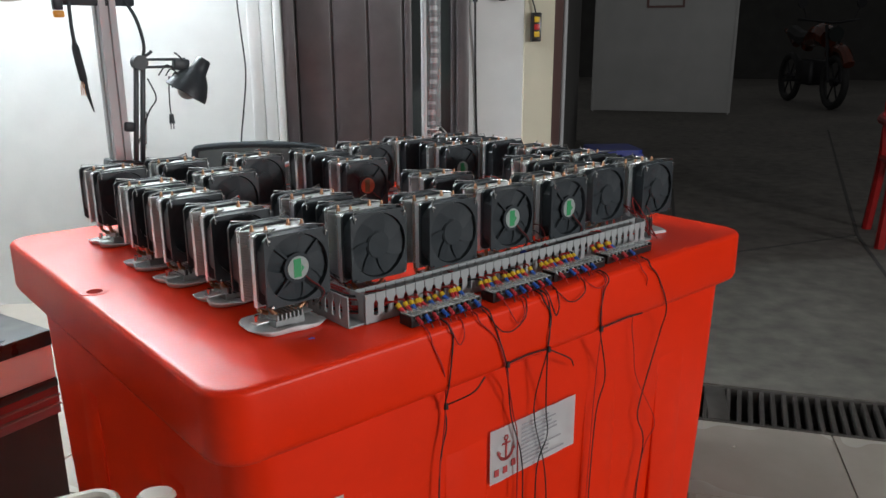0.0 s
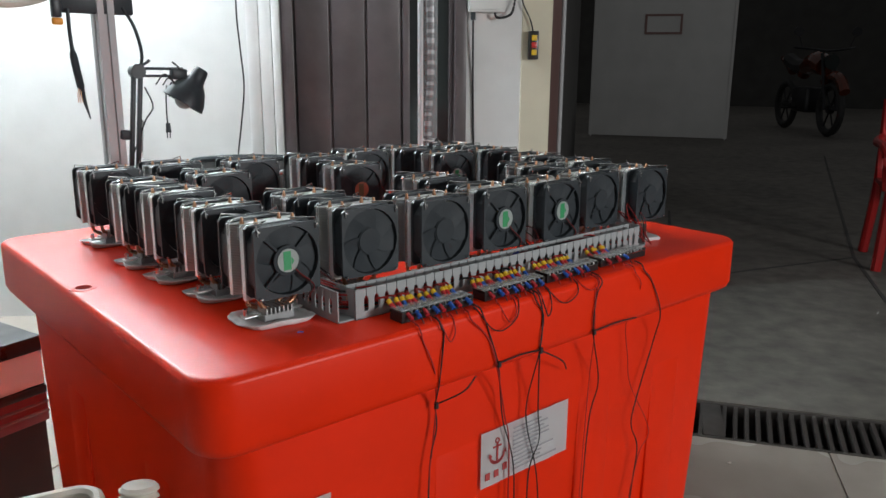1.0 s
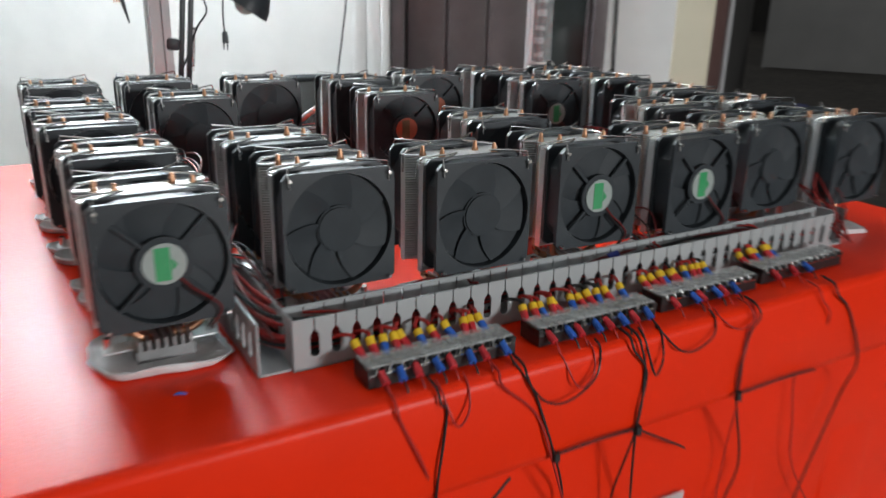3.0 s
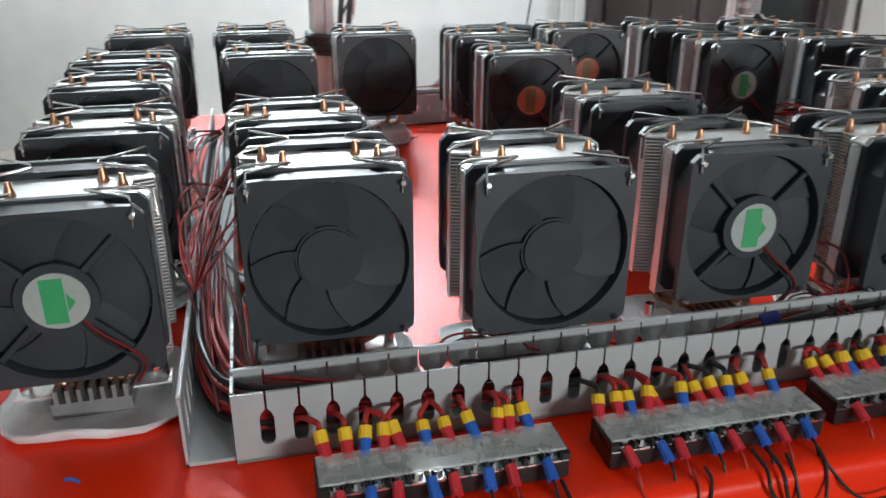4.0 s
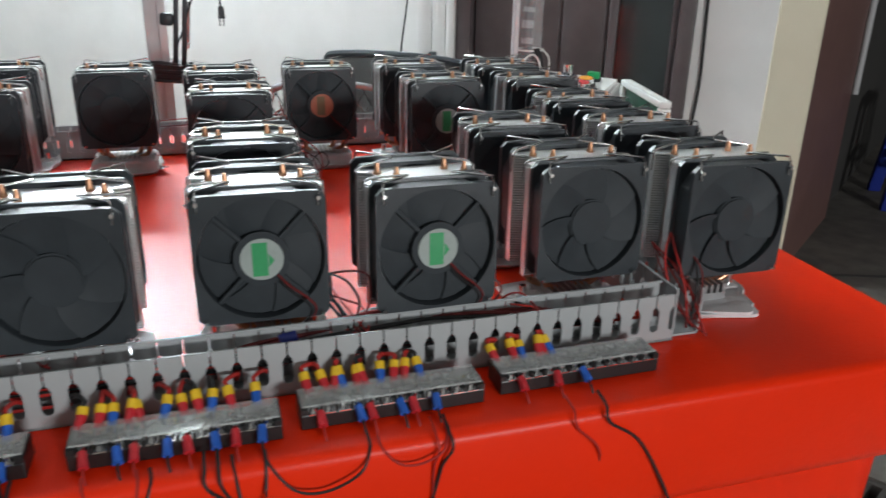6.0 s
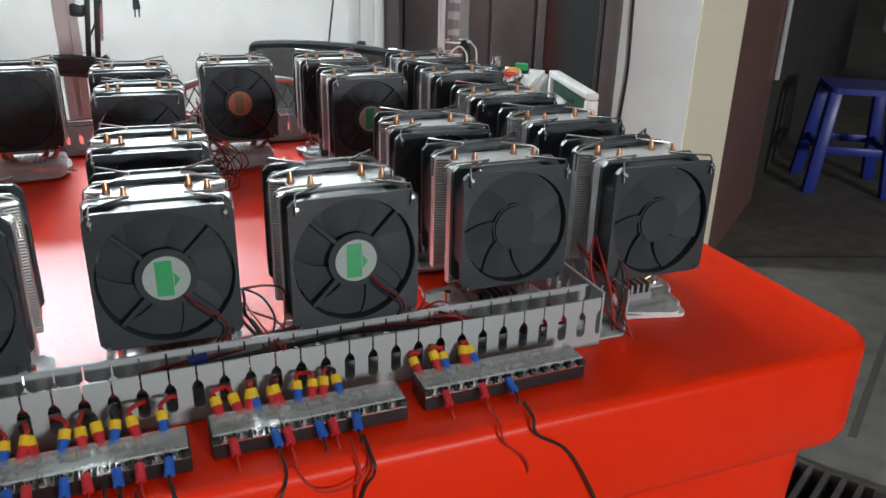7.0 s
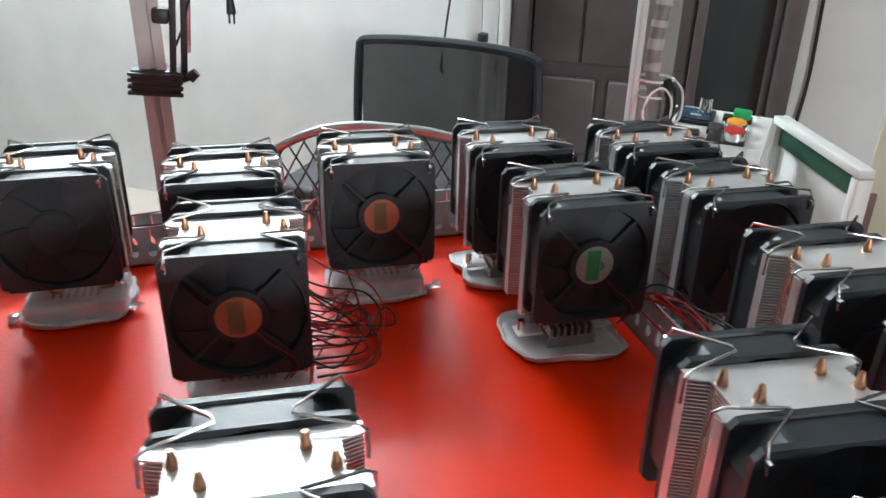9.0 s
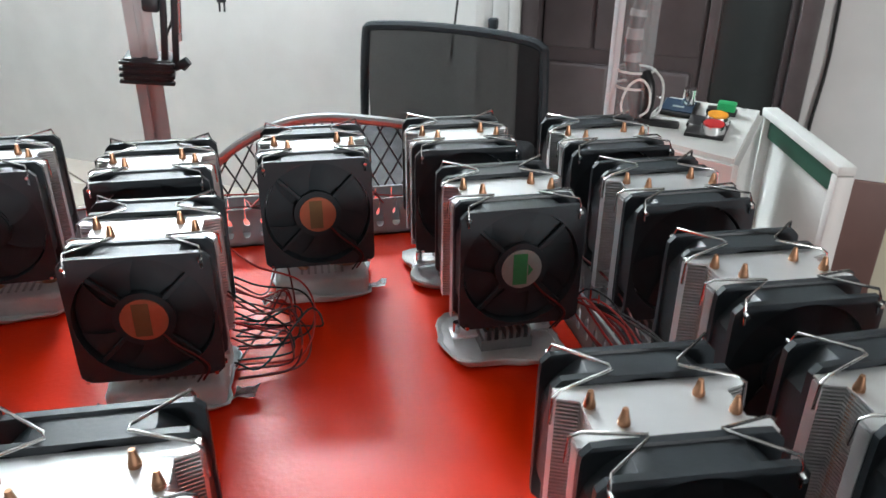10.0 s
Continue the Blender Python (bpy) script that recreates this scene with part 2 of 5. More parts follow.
# far wall pieces: white left part, door opening, white pier, cream pier
for nm, s0, s1, z0, z1, mtl, lab in (("wall_north", -3.0, 0.0, 0, 2.9, WHITE_WALL, "plain white painted plaster wall"),
                                     ("wall_over_door", 0.0, 0.755, 2.12, 2.9, WHITE_WALL, "white painted wall over the dark door"),
                                     ("wall_pier", 0.755, 0.985, 0, 2.9, WHITE_WALL, "narrow white painted wall beside the dark door"),
                                     ("wall_pier_cream", 0.985, 1.115, 0, 2.9, CREAM, "cream painted corner pier of the wall")):
    off = -0.004 if mtl is CREAM else 0.0
    solid(nm, block(B(), s0, off, z0, s1, 0.16, z1, 0.004 if mtl is CREAM else 0), mtl, lab, "wall", kind="structure", m=WALL, flat=True)
solid("trim", block(B(), 0.80, -0.012, 0.0, 1.018, -0.001, 0.335, 0.003), BROWN, "brown painted dado panel low on the wall", "wall panel", kind="structure", m=WALL)
for k, (s0, s1, p) in enumerate(((-0.135, -0.085, 0.012), (-0.082, -0.035, 0.020), (-0.032, -0.001, 0.028))):
    solid("trim", block(B(), s0, -p, 0, s1, 0.0, 2.3, 0.006), WHITE_WALL, "white upright moulding beside the dark door", "trim", kind="structure", m=WALL)

# side walls and ceiling that close the place
# grey chosen to keep bounced light off the tub's left face
solid("wall_west", block(B(), -3.15, -7.0, 0, -3.0, 0.16, 2.9), BOARD, "side wall in a grey that dims its bounced light", "wall", kind="structure", m=WALL, flat=True)
# rear wall and ceiling are unseen, added and toned to steer bounced light
solid("wall_south", block(B(), -3.15, -7.15, 0, 4.5, -7.0, 2.9), BOARD, "unseen rear wall in a grey that dims bounced light", "wall", kind="structure", m=WALL, flat=True)
solid("ceiling", block(B(), -3.15, -7.15, 2.9, 2.2, 0.16, 3.0), CEIL, "unseen ceiling, its paleness set for bounced light", "ceiling", kind="structure", m=WALL, flat=True)
BW = Matrix(((0.79, -0.61, 0, 2.27), (0.61, 0.79, 0, 1.545), (0, 0, 1, 0), (0, 0, 0, 1)))
solid("wall_east", block(B(), 0.0, 0.0, 0, 0.78, 0.10, 2.9), BROWN, "brown painted wall of the passage", "wall", kind="structure", m=BW, flat=True)
solid("wall_passage", block(B(), 0.785, 0.03, 0, 5.0, 0.12, 2.9), NIGHT, "passage wall coloured near-black to read as unlit", "wall", kind="structure", m=BW, flat=True)
solid("trim", cyl(B(), (0.792, -0.010, 0.50), (0.792, -0.010, 2.9), 0.012, seg=12), POST, "slim pale metal rail on the passage wall", "rail", kind="structure", m=BW)
solid("wall_far", block(B(), -6, 20.0, 0, 14, 20.2, 4.0), NIGHT, "far yard wall coloured near-black to read as unlit", "wall", kind="structure", m=GRATE, flat=True)

# ---- dark door with a glazed leaf in the far wall ----
door = thing("door_1", WALL, "dark stained wooden door with raised panels and dark glass", "door", kind="structure")
bm = B()
for a in ((0.002, -0.02, 0, 0.05, 0.12, 2.118), (0.705, -0.02, 0, 0.753, 0.12, 2.118), (0.05, -0.015, 2.05, 0.705, 0.12, 2.115)):
    block(bm, *a, 0.004)
part("door_frame", bm, WOOD, door)
bm = B()
block(bm, 0.052, 0.035, 0.01, 0.49, 0.07, 2.045, 0.003)
for k in range(3):
    block(bm, 0.056 + k * 0.145, 0.022, 0.60, 0.056 + k * 0.145 + 0.135, 0.036, 2.04, 0.006)
for z0, z1 in ((0.05, 0.30), (0.335, 0.56)):
    for x0, x1 in ((0.07, 0.25), (0.28, 0.47)):
        block(bm, x0, 0.020, z0, x1, 0.036, z1, 0.012, 3)
part("door_leaf", bm, WOOD, door)
bm = B()
for a in ((0.492, 0.02, 0.01, 0.52, 0.07, 2.045), (0.685, 0.02, 0.01, 0.703, 0.07, 2.045), (0.52, 0.02, 0.01, 0.685, 0.07, 0.10), (0.52, 0.02, 1.95, 0.685, 0.07, 2.045)):
    block(bm, *a, 0.004)
part("glazed_leaf", bm, WOOD, door)
part("pane", block(B(), 0.521, 0.04, 0.101, 0.684, 0.046, 1.949), DARKGLASS, door, "dark reflecting glass pane")

# ---- drain grate ----
grate = thing("drain_grate", GRATE @ pose(0, 1.55, 0), "black cast iron drain grating across the threshold", "drain", kind="structure")
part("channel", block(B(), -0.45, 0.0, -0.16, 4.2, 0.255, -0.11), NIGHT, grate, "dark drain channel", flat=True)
for y in (0.0, 0.24):
    part("rail", block(B(), -0.45, y, -0.10, 4.2, y + 0.015, -0.002, 0.002), GRATING, grate)
bm = block(B(), -0.006, 0.016, -0.045, 0.006, 0.239, -0.003, 0.0015, 1)
bar = mesh_of("bar", bm, GRATING)
for k in range(200):
    x = -2.48 + k * 0.0325
    if -0.4 < x < 3.9:
        ob = new("bar", bar)
        ob.parent = grate
        ob.matrix_basis = pose(x, 0, 0, 0, 0, 0) @ Matrix(((1, 0.18, 0, 0), (0, 1, 0, 0), (0, 0, 1, 0), (0, 0, 0, 1)))
for k in range(9):
    part("cross_plate", block(B(), -0.42 + k * 0.52, 0.016, -0.04, -0.36 + k * 0.52, 0.239, -0.001, 0.002), GRATING, grate)

# ---- red insulated tub ----
tub = thing("insulated_tub", pose(0, 0, 0), "large red moulded plastic tub with a broad overhanging lid", "tub")
X0, LW, LD = -0.006, 1.074, 0.872
bm = B()
rings = []
edge = [(0.009 * (1 - math.cos(radians(15 * k))), TOP - 0.009 + 0.009 * math.sin(radians(15 * k))) for k in range(7)]
for inset, z in [(0.030, 0.634), (0.012, 0.636), (0.004, 0.642), (0.0, 0.652)] + edge:
    rings.append([bm.verts.new((x, y, z)) for x, y in round_rect(X0 + inset, X0 + inset, LW - inset, LD - inset, 0.045 - inset * 0.6, 8)])
for a, b in zip(rings, rings[1:]):
    for k in range(len(a)):
        bm.faces.new((a[k], a[(k + 1) % len(a)], b[(k + 1) % len(a)], b[k]))
bm.faces.new(rings[0][::-1])
bm.faces.new(rings[-1])
lid = part("lid", bm, RED, tub)
bm = B()
rings = []
for z, inset in ((0.02, 0.052), (0.05, 0.045), (0.30, 0.036), (0.56, 0.030), (0.645, 0.028)):
    rings.append([bm.verts.new((x, y, z)) for x, y in round_rect(inset, inset, LW - inset + 0.032, LD - inset, 0.055, 8)])
for a, b in zip(rings, rings[1:]):
    for k in range(len(a)):
        bm.faces.new((a[k], a[(k + 1) % len(a)], b[(k + 1) % len(a)], b[k]))
bm.faces.new(rings[0][::-1])
bm.faces.new(rings[-1])
part("body", bm, RED, tub)
for x in (0.13, 0.34, 0.65, 0.86):
    part("rib", block(B(), x, 0.031, 0.06, x + 0.085, 0.05, 0.625, 0.003, 3), RED, tub)
for y in (0.2, 0.55):
    part("rib", block(B(), 0.031, y, 0.06, 0.05, y + 0.09, 0.615, 0.003, 3), RED, tub)
bm = washer(B(), 0.0115, lambda a: 0.0195, -0.0010, 0.0007, 32)
bmesh.ops.transform(bm, matrix=pose(0.018, 0.440, TOP, 90), verts=bm.verts)
part("plug_rim", bm, RED, tub)
# no true recess: the shade is this disc's darker red
part("plug_hole_shade", cyl(B(), (0.018, 0.440, TOP - 0.004), (0.018, 0.440, TOP + 0.0004), 0.0112, seg=24), HOLE_SHADE, tub, "flat disc in a darker red for the hole's shade")
# ---- notices stuck on the tub ----
def notice(x0, z0, w, h, logo):
    ob = thing("paper_notice", pose(x0, 0.0265, z0), "white paper notice with a red emblem and grey lines of print" if logo else "plain white paper notice stuck on the red tub", "notice", "notices on the tub")
    bm = B()
    nx = 8
    lo, hi = [], []
    for k in range(nx + 1):
        y = -0.0008 - 0.0012 * math.sin(k * 1.3) ** 2
        lo.append(bm.verts.new((w * k / nx, y, 0)))
        hi.append(bm.verts.new((w * k / nx, y, h)))
    for k in range(nx):
        bm.faces.new((lo[k], lo[k + 1], hi[k + 1], hi[k]))
    bmesh.ops.solidify(bm, geom=bm.faces[:], thickness=0.0004)
    part("sheet", bm, PAPER, ob)
    if logo:
        y = -0.0032
        bm = B()
        cx, cz = 0.032, 0.055
        block(bm, cx - 0.0016, y, cz - 0.019, cx + 0.0016, y + 0.001, cz + 0.012)
        block(bm, cx - 0.0085, y, cz + 0.0055, cx + 0.0085, y + 0.001, cz + 0.0080)
        for k in range(17):
            a = radians(190 + k * 10)
            wide = 0.0012 + 0.0010 * math.sin(math.pi * k / 16)
            block(bm, -wide, y, -wide, wide, y + 0.001, wide, m=pose(cx + 0.0150 * math.cos(a), 0, cz - 0.005 + 0.0145 * math.sin(a)))
        for sx in (-1, 1):
            tip = [bm.verts.new((cx + sx * px, y, cz + pz)) for px, pz in ((0.0190, -0.0085), (0.0105, -0.0080), (0.0165, -0.0005))]
            bm.faces.new(tip)
        for k in range(16):
            a = radians(k * 22.5)
            block(bm, -0.0009, y, -0.0009, 0.0009, y + 0.001, 0.0009, m=pose(cx + 0.0036 * math.cos(a), 0, cz + 0.0158 + 0.0036 * math.sin(a)))
        part("emblem", bm, INK_R, ob, "red printed emblem", flat=True)
        bm = B()
        for x, z in ((0.008, 0.012), (0.026, 0.012), (0.044, 0.018)):
            block(bm, x, y, z, x + 0.009, y + 0.001, z + 0.011)
        part("emblem_bars", bm, INK_R, ob, flat=True)
        bm = B()
        rnd = random.Random(3)
        for k in range(11):
            z = h - 0.012 - k * 0.0068
            block(bm, 0.066, y, z, 0.066 + rnd.uniform(0.05, 0.10), y + 0.0008, z + 0.0022)
        part("print_block", bm, INK_G, ob, flat=True)
    return ob


notice(0.424, 0.437, 0.193, 0.090, True)
notice(0.005, 0.435, 0.160, 0.100, False)

# ---- coolers with two fans each ----
HALF = 0.046


def square(a):
    c, s = abs(math.cos(a)), abs(math.sin(a))
    return HALF / (c ** 18 + s ** 18) ** (1 / 18)


def housing(a):
    """The fan's waist: flat sides, cut back towards the corners."""
    return min(square(a) * 0.968, 0.0508)


def fan_frame():
    bm = B()
    n = 64
    rows = []
    for fn, y in ((square, 0.0), (square, 0.0042), (housing, 0.0046), (housing, 0.0204), (square, 0.0208), (square, 0.025), (lambda a: 0.0438, 0.025), (lambda a: 0.0431, 0.0125), (lambda a: 0.0438, 0.0)):
        row = []
        for k in range(n):
            a = 2 * math.pi * (k + 0.5) / n
            row.append(bm.verts.new((fn(a) * math.cos(a), y, fn(a) * math.sin(a))))
        rows.append(row)
    for p, q in zip(rows, rows[1:] + rows[:1]):
        for k in range(n):
            bm.faces.new((p[k], p[(k + 1) % n], q[(k + 1) % n], q[k]))
    return bm


def rotor_mesh():
    bm = B()
    cyl(bm, (0, 0.0022, 0), (0, 0.0105, 0), 0.0185, seg=32)
    bmesh.ops.bevel(bm, geom=[e for e in bm.edges if len(e.link_faces) == 2 and abs(e.calc_face_angle(0)) > 1], offset=0.0015, segments=2, affect="EDGES")
    return bm


def blade_mesh():
    bm = B()
    rows = []
    for i in range(5):
        r = 0.0175 + (0.0427 - 0.0175) * i / 4
        sweep_a = 0.35 * i / 4
        row = []
        for j in range(5):
            u = j / 4 - 0.5
            ang = sweep_a + u * (1.03 - 0.01 * i)
            row.append(bm.verts.new((r * math.cos(ang), 0.0046 + u * (0.0034 - 0.0003 * i) + 0.001 * math.cos(u * 3), r * math.sin(ang))))
        rows.append(row)
    for p, q in zip(rows, rows[1:]):
        for j in range(4):
            bm.faces.new((p[j], p[j + 1], q[j + 1], q[j]))
    return bm


def strut_mesh():
    bm = B()
    cyl(bm, (0, 0.0005, 0), (0, 0.0035, 0), 0.0195, seg=32)
    return bm


def sticker_mesh(simple):
    bm = B()
    cyl(bm, (0, -0.0004, 0), (0, 0.0006, 0), 0.0150, seg=32, mi=0)
    block(bm, -0.0066, -0.0007, -0.0120, 0.0040, 0.0004, 0.0120, mi=1)
    if not simple:
        v = [bm.verts.new(p) for p in ((0.0046, -0.0007, -0.0060), (0.0085, -0.0007, -0.0010), (0.0046, -0.0007, 0.0040))]
        bm.faces.new(v).material_index = 1
    return bm


FRAME = smooth(mesh_of("frame", fan_frame(), BLACK), 14)
ROT = smooth(mesh_of("rotor_hub", rotor_mesh(), ROTOR), 30)
BLADE = smooth(mesh_of("blade", blade_mesh(), ROTOR), 60)
STRUT = smooth(mesh_of("motor_bracket", strut_mesh(), ROTOR), 30)
ARM = mesh_of("bracket_arm", block(B(), 0.0185, 0.0012, -0.0016, 0.0436, 0.004, 0.0016, 0.0004, 1), ROTOR)
STICKS = {"green": mesh_of("sticker", sticker_mesh(False), STICK_W, STICK_G), "orange": mesh_of("sticker", sticker_mesh(True), STICK_O, STICK_D)}

# fins: one sheet, notched at the sides
FD = 0.021
def fin_outline():
    """A fin's outline: wide recess at both sides, so that a narrow edge is left before and behind."""
    pts = [(-0.046, -FD), (0.046, -FD), (0.046, -0.0130), (0.036, -0.0095), (0.036, 0.0095), (0.046, 0.0130)]
    return pts + [(0.046, FD), (-0.046, FD), (-0.046, 0.0130), (-0.036, 0.0095), (-0.036, -0.0095), (-0.046, -0.0130)]


def fin_stack():
    bm = prism(B(), fin_outline(), 0, 0.0007)
    edges = [e for e in bm.edges if all(abs(abs(v.co.x) - 0.046) < 1e-5 and v.co.z < 1e-5 for v in e.verts) and abs(e.verts[0].co.y - e.verts[1].co.y) > 0.005]
    for e in edges:
        a, b = e.verts
        c, d = (bm.verts.new((v.co.x * 1.004, v.co.y, -0.0012)) for v in (b, a))
        bm.faces.new((a, b, c, d))
    return bm


def top_fin():
    bm = B()
    pts = fin_outline()
    # uneven front edge with small tabs
    front = [(-0.046, -FD)]
    for k in range(6):
        x = -0.036 + k * 0.0145
        front += [(x, -FD), (x, -FD + 0.0025), (x + 0.006, -FD + 0.0025), (x + 0.006, -FD)]
    prism(bm, front + pts[1:], 0.1222, 0.1232)
    return bm


FINS = mesh_of("fin", fin_stack(), ALU)
TOPFIN = mesh_of("top_fin", top_fin(), ALU)
PIPES = []
for px, py in ((-0.0325, 0.006), (-0.021, -0.008), (0.021, 0.008), (0.0325, -0.006)):
    bm = B()
    s = 1 if px > 0 else -1
    sweep(bm, [(s * 0.008, py * 0.7, 0.016), (px * 0.6, py, 0.017), (px * 0.95, py, 0.024), (px, py, 0.04), (px, py, 0.08), (px, py, 0.1250)], 0.003, 10, 5)
    cyl(bm, (px, py, 0.1249), (px, py, 0.1310), 0.0028, 0.0013, 10)
    PIPES.append(smooth(mesh_of("heat_pipe", bm, COPPER), 50))


def base_mesh():
    pts = [(-0.021, 0.002), (0.021, 0.002), (0.021, 0.012)]
    for k in range(7):
        x = 0.0195 - k * 0.0060
        pts += [(x, 0.012), (x, 0.0195), (x - 0.0022, 0.0195), (x - 0.0022, 0.012)]
    pts += [(-0.021, 0.012)]
    bm = prism(B(), pts, -0.02, 0.02)
    bmesh.ops.transform(bm, matrix=pose(0, 0, 0, 90), verts=bm.verts)
    return bm


BRACKET = smooth(mesh_of("bracket", block(B(), -0.042, -0.008, 0.0086, 0.042, 0.008, 0.0106, 0.0008), ALU), 30)
SCREW = smooth(mesh_of("bracket_screw", cyl(B(), (0, 0, 0.0105), (0, 0, 0.019), 0.0032, seg=10), STEEL), 30)
BASE = smooth(mesh_of("base_block", base_mesh(), CAST), 30)


def foam_mesh(seed):
    rnd = random.Random(seed)
    bm = B()
    out, n = [], 36
    ph = rnd.uniform(0, 6)
    for k in range(n):
        a = 2 * math.pi * k / n
        c, s = abs(math.cos(a)), abs(math.sin(a))
        r = 0.0435 / (c ** 6 + s ** 6) ** (1 / 6) * (1 + 0.05 * math.sin(3 * a + ph) + 0.03 * math.sin(7 * a + 2 * ph) + rnd.uniform(-0.03, 0.03))
        out.append((r * math.cos(a), r * math.sin(a)))
    rings = []
    for f, z in ((0.96, 0.0), (1.03, 0.0035), (1.07, 0.0085), (1.04, 0.0098), (0.97, 0.0068), (0.84, 0.0052)):
        rings.append([bm.verts.new((x * f, y * f, z + (0.0034 * math.sin(2 * math.pi * 2 * i / n + ph) + rnd.uniform(-0.0011, 0.0011) if z > 0.0065 else 0))) for i, (x, y) in enumerate(out)])
    for p, q in zip(rings, rings[1:]):
        for k in range(n):
            bm.faces.new((p[k], p[(k + 1) % n], q[(k + 1) % n], q[k]))
    bm.faces.new(rings[-1])
    bm.faces.new(rings[0][::-1])
    return bm


FOAMS = [smooth(mesh_of("foam_pad", foam_mesh(k), FOAM), 50) for k in range(4)]


def clip_mesh(sx, sy):
    """A bent steel wire over the fan's top from its outer corner pin to the fins."""
    yo, yi = sy * 0.0455, sy * 0.0225
    bm = B()
    pts = [(sx * 0.0405, yo + sy * 0.003, 0.117), (sx * 0.041, yo + sy * 0.0015, 0.1265), (sx * 0.040, yo, 0.1305), (sx * 0.0175, yi + sy * 0.004, 0.1298), (sx * 0.0165, yi + sy * 0.001, 0.1290), (sx * 0.043, sy * 0.0150, 0.1262), (sx * 0.0475, sy * 0.0135, 0.1235), (sx * 0.0482, sy * 0.0130, 0.110)]
    sweep(bm, pts, 0.00085, 6, 0)
    return bm


CLIPS = [smooth(mesh_of("wire_clip", clip_mesh(sx, sy), STEEL), 60) for sx in (-1, 1) for sy in (-1, 1)]


bm = sweep(B(), [(0.010, 0.001, -0.012), (0.018, -0.0006, -0.021), (0.030, -0.0008, -0.031), (0.036, -0.001, -0.040), (0.030, 0.002, -0.052)], 0.0008, 5, 5, mi=0)
sweep(bm, [(0.009, 0.001, -0.013), (0.0165, -0.0006, -0.0225), (0.028, -0.0008, -0.033), (0.033, -0.001, -0.041), (0.026, 0.002, -0.053)], 0.0008, 5, 5, mi=1)
LEAD = smooth(mesh_of("fan_lead", bm, WIRE_D, WIRE_K), 60)
PIN = smooth(mesh_of("pin", cyl(B(), (0, 0, 0), (0, 0.005, 0), 0.0019, 0.0014, 8), STEEL), 40)


def child(name, me, parent, m=None):
    ob = new(name, me)
    ob.parent = parent
    if m is not None:
        ob.matrix_basis = m
    return ob


def bracket(fan, m):
    child("motor_bracket", STRUT, fan, m)
    for k in range(4):
        child("bracket_arm", ARM, fan, m @ pose(0, 0, 0, 0, 45 + 90 * k, 0))


def rotor(fan, m):
    child("rotor_hub", ROT, fan, m)
    for k in range(7):
        child("blade", BLADE, fan, m @ pose(0, 0, 0, 0, 360 * k / 7, 0))


LABELS = {"plain": "tower cooler with two plain black fans on white foam",
          "green": "tower cooler with black fans, green sticker, on white foam",
          "orange": "tower cooler with black fans, orange sticker, on white foam"}


SLIM = 0.985


def cooler(kind, seed):
    ob = thing("cpu_cooler", pose(0, 0, 0), LABELS[kind], "cpu cooler", "coolers on the tub")
    child("foam_pad", FOAMS[seed % 4], ob, Matrix.Diagonal((1.04, 0.90, 0.62, 1)))
    child("base_block", BASE, ob)
    child("bracket", BRACKET, ob)
    for sx in (-0.037, 0.037):
        child("bracket_screw", SCREW, ob, pose(sx, 0, 0))
    for me in PIPES:
        child("heat_pipe", me, ob)
    for k in range(42):
        child("fin", FINS, ob, pose(0, 0, 0.0365 + k * 0.00204))
    child("top_fin", TOPFIN, ob)
    for me in CLIPS:
        child("wire_clip", me, ob)
    for sx in (-1, 1):
        for z in (0.1228, 0.0428):
            child("pin", PIN, ob, pose(sx * 0.0405, 0.0462, z))
            child("pin", PIN, ob, pose(sx * 0.0405, -0.0462, z, 0, 0, 180))
    for side in (0, 1):
        m = (pose(0, -0.0465, 0.0830) if side == 0 else pose(0, 0.0465, 0.0830, 0, 0, 180)) @ Matrix.Diagonal((1, 1, 0.95, 1))
        fan = child("fan", FRAME, ob, m)
        spin = random.Random(seed * 7 + side).uniform(0, 50)
        if side == 0 and kind != "plain":
            bracket(fan, pose(0, 0, 0))
            child("sticker", STICKS[kind], fan)
            child("fan_lead", LEAD, fan)
            rotor(fan, pose(0, 0.0115, 0, 0, spin, 180))
        elif side == 0:
            rotor(fan, pose(0, 0, 0, 0, spin, 0))
            bracket(fan, pose(0, 0.025, 0, 0, 0, 180))
        else:
            rotor(fan, pose(0, 0, 0, 0, spin, 0))
            bracket(fan, pose(0, 0.025, 0, 0, 0, 180))
    return ob


# x of the middle, y of the front face, turn, kind
COOLERS = [
    (0.159, 0.097, 0.9, "green"), (0.161, 0.238, -0.4, "plain"), (0.151, 0.361, 1, "plain"), (0.146, 0.475, -0.9, "plain"),
    (0.151, 0.661, 2.3, "plain"), (0.293, 0.107, -2, "plain"), (0.287, 0.219, 0.1, "plain"), (0.279, 0.499, 0, "plain"),
    (0.268, 0.665, 1, "plain"), (0.412, 0.091, -1, "plain"), (0.540, 0.099, -1.6, "green"), (0.659, 0.089, 1.1, "green"),
    (0.791, 0.110, 0.1, "plain"), (0.907, 0.088, -1, "plain"), (0.540, 0.233, -2.6, "plain"), (0.783, 0.229, -4.8, "plain"),
    (0.909, 0.216, -1, "plain"), (0.906, 0.337, -3.7, "plain"), (0.911, 0.472, -2.1, "plain"), (0.908, 0.586, -2.2, "plain"),
    (0.789, 0.486, -1, "green"), (0.783, 0.610, -2.9, "plain"), (0.539, 0.475, -3.7, "orange"), (0.533, 0.591, -1.5, "plain"),
    (0.657, 0.608, -2.4, "orange"), (0.404, 0.627, 0, "plain"),
]
BLOCKY = bmesh.new()
block(BLOCKY, -0.041, -0.031, 0.0, 0.041, 0.031, 0.019, 0.005, 3)
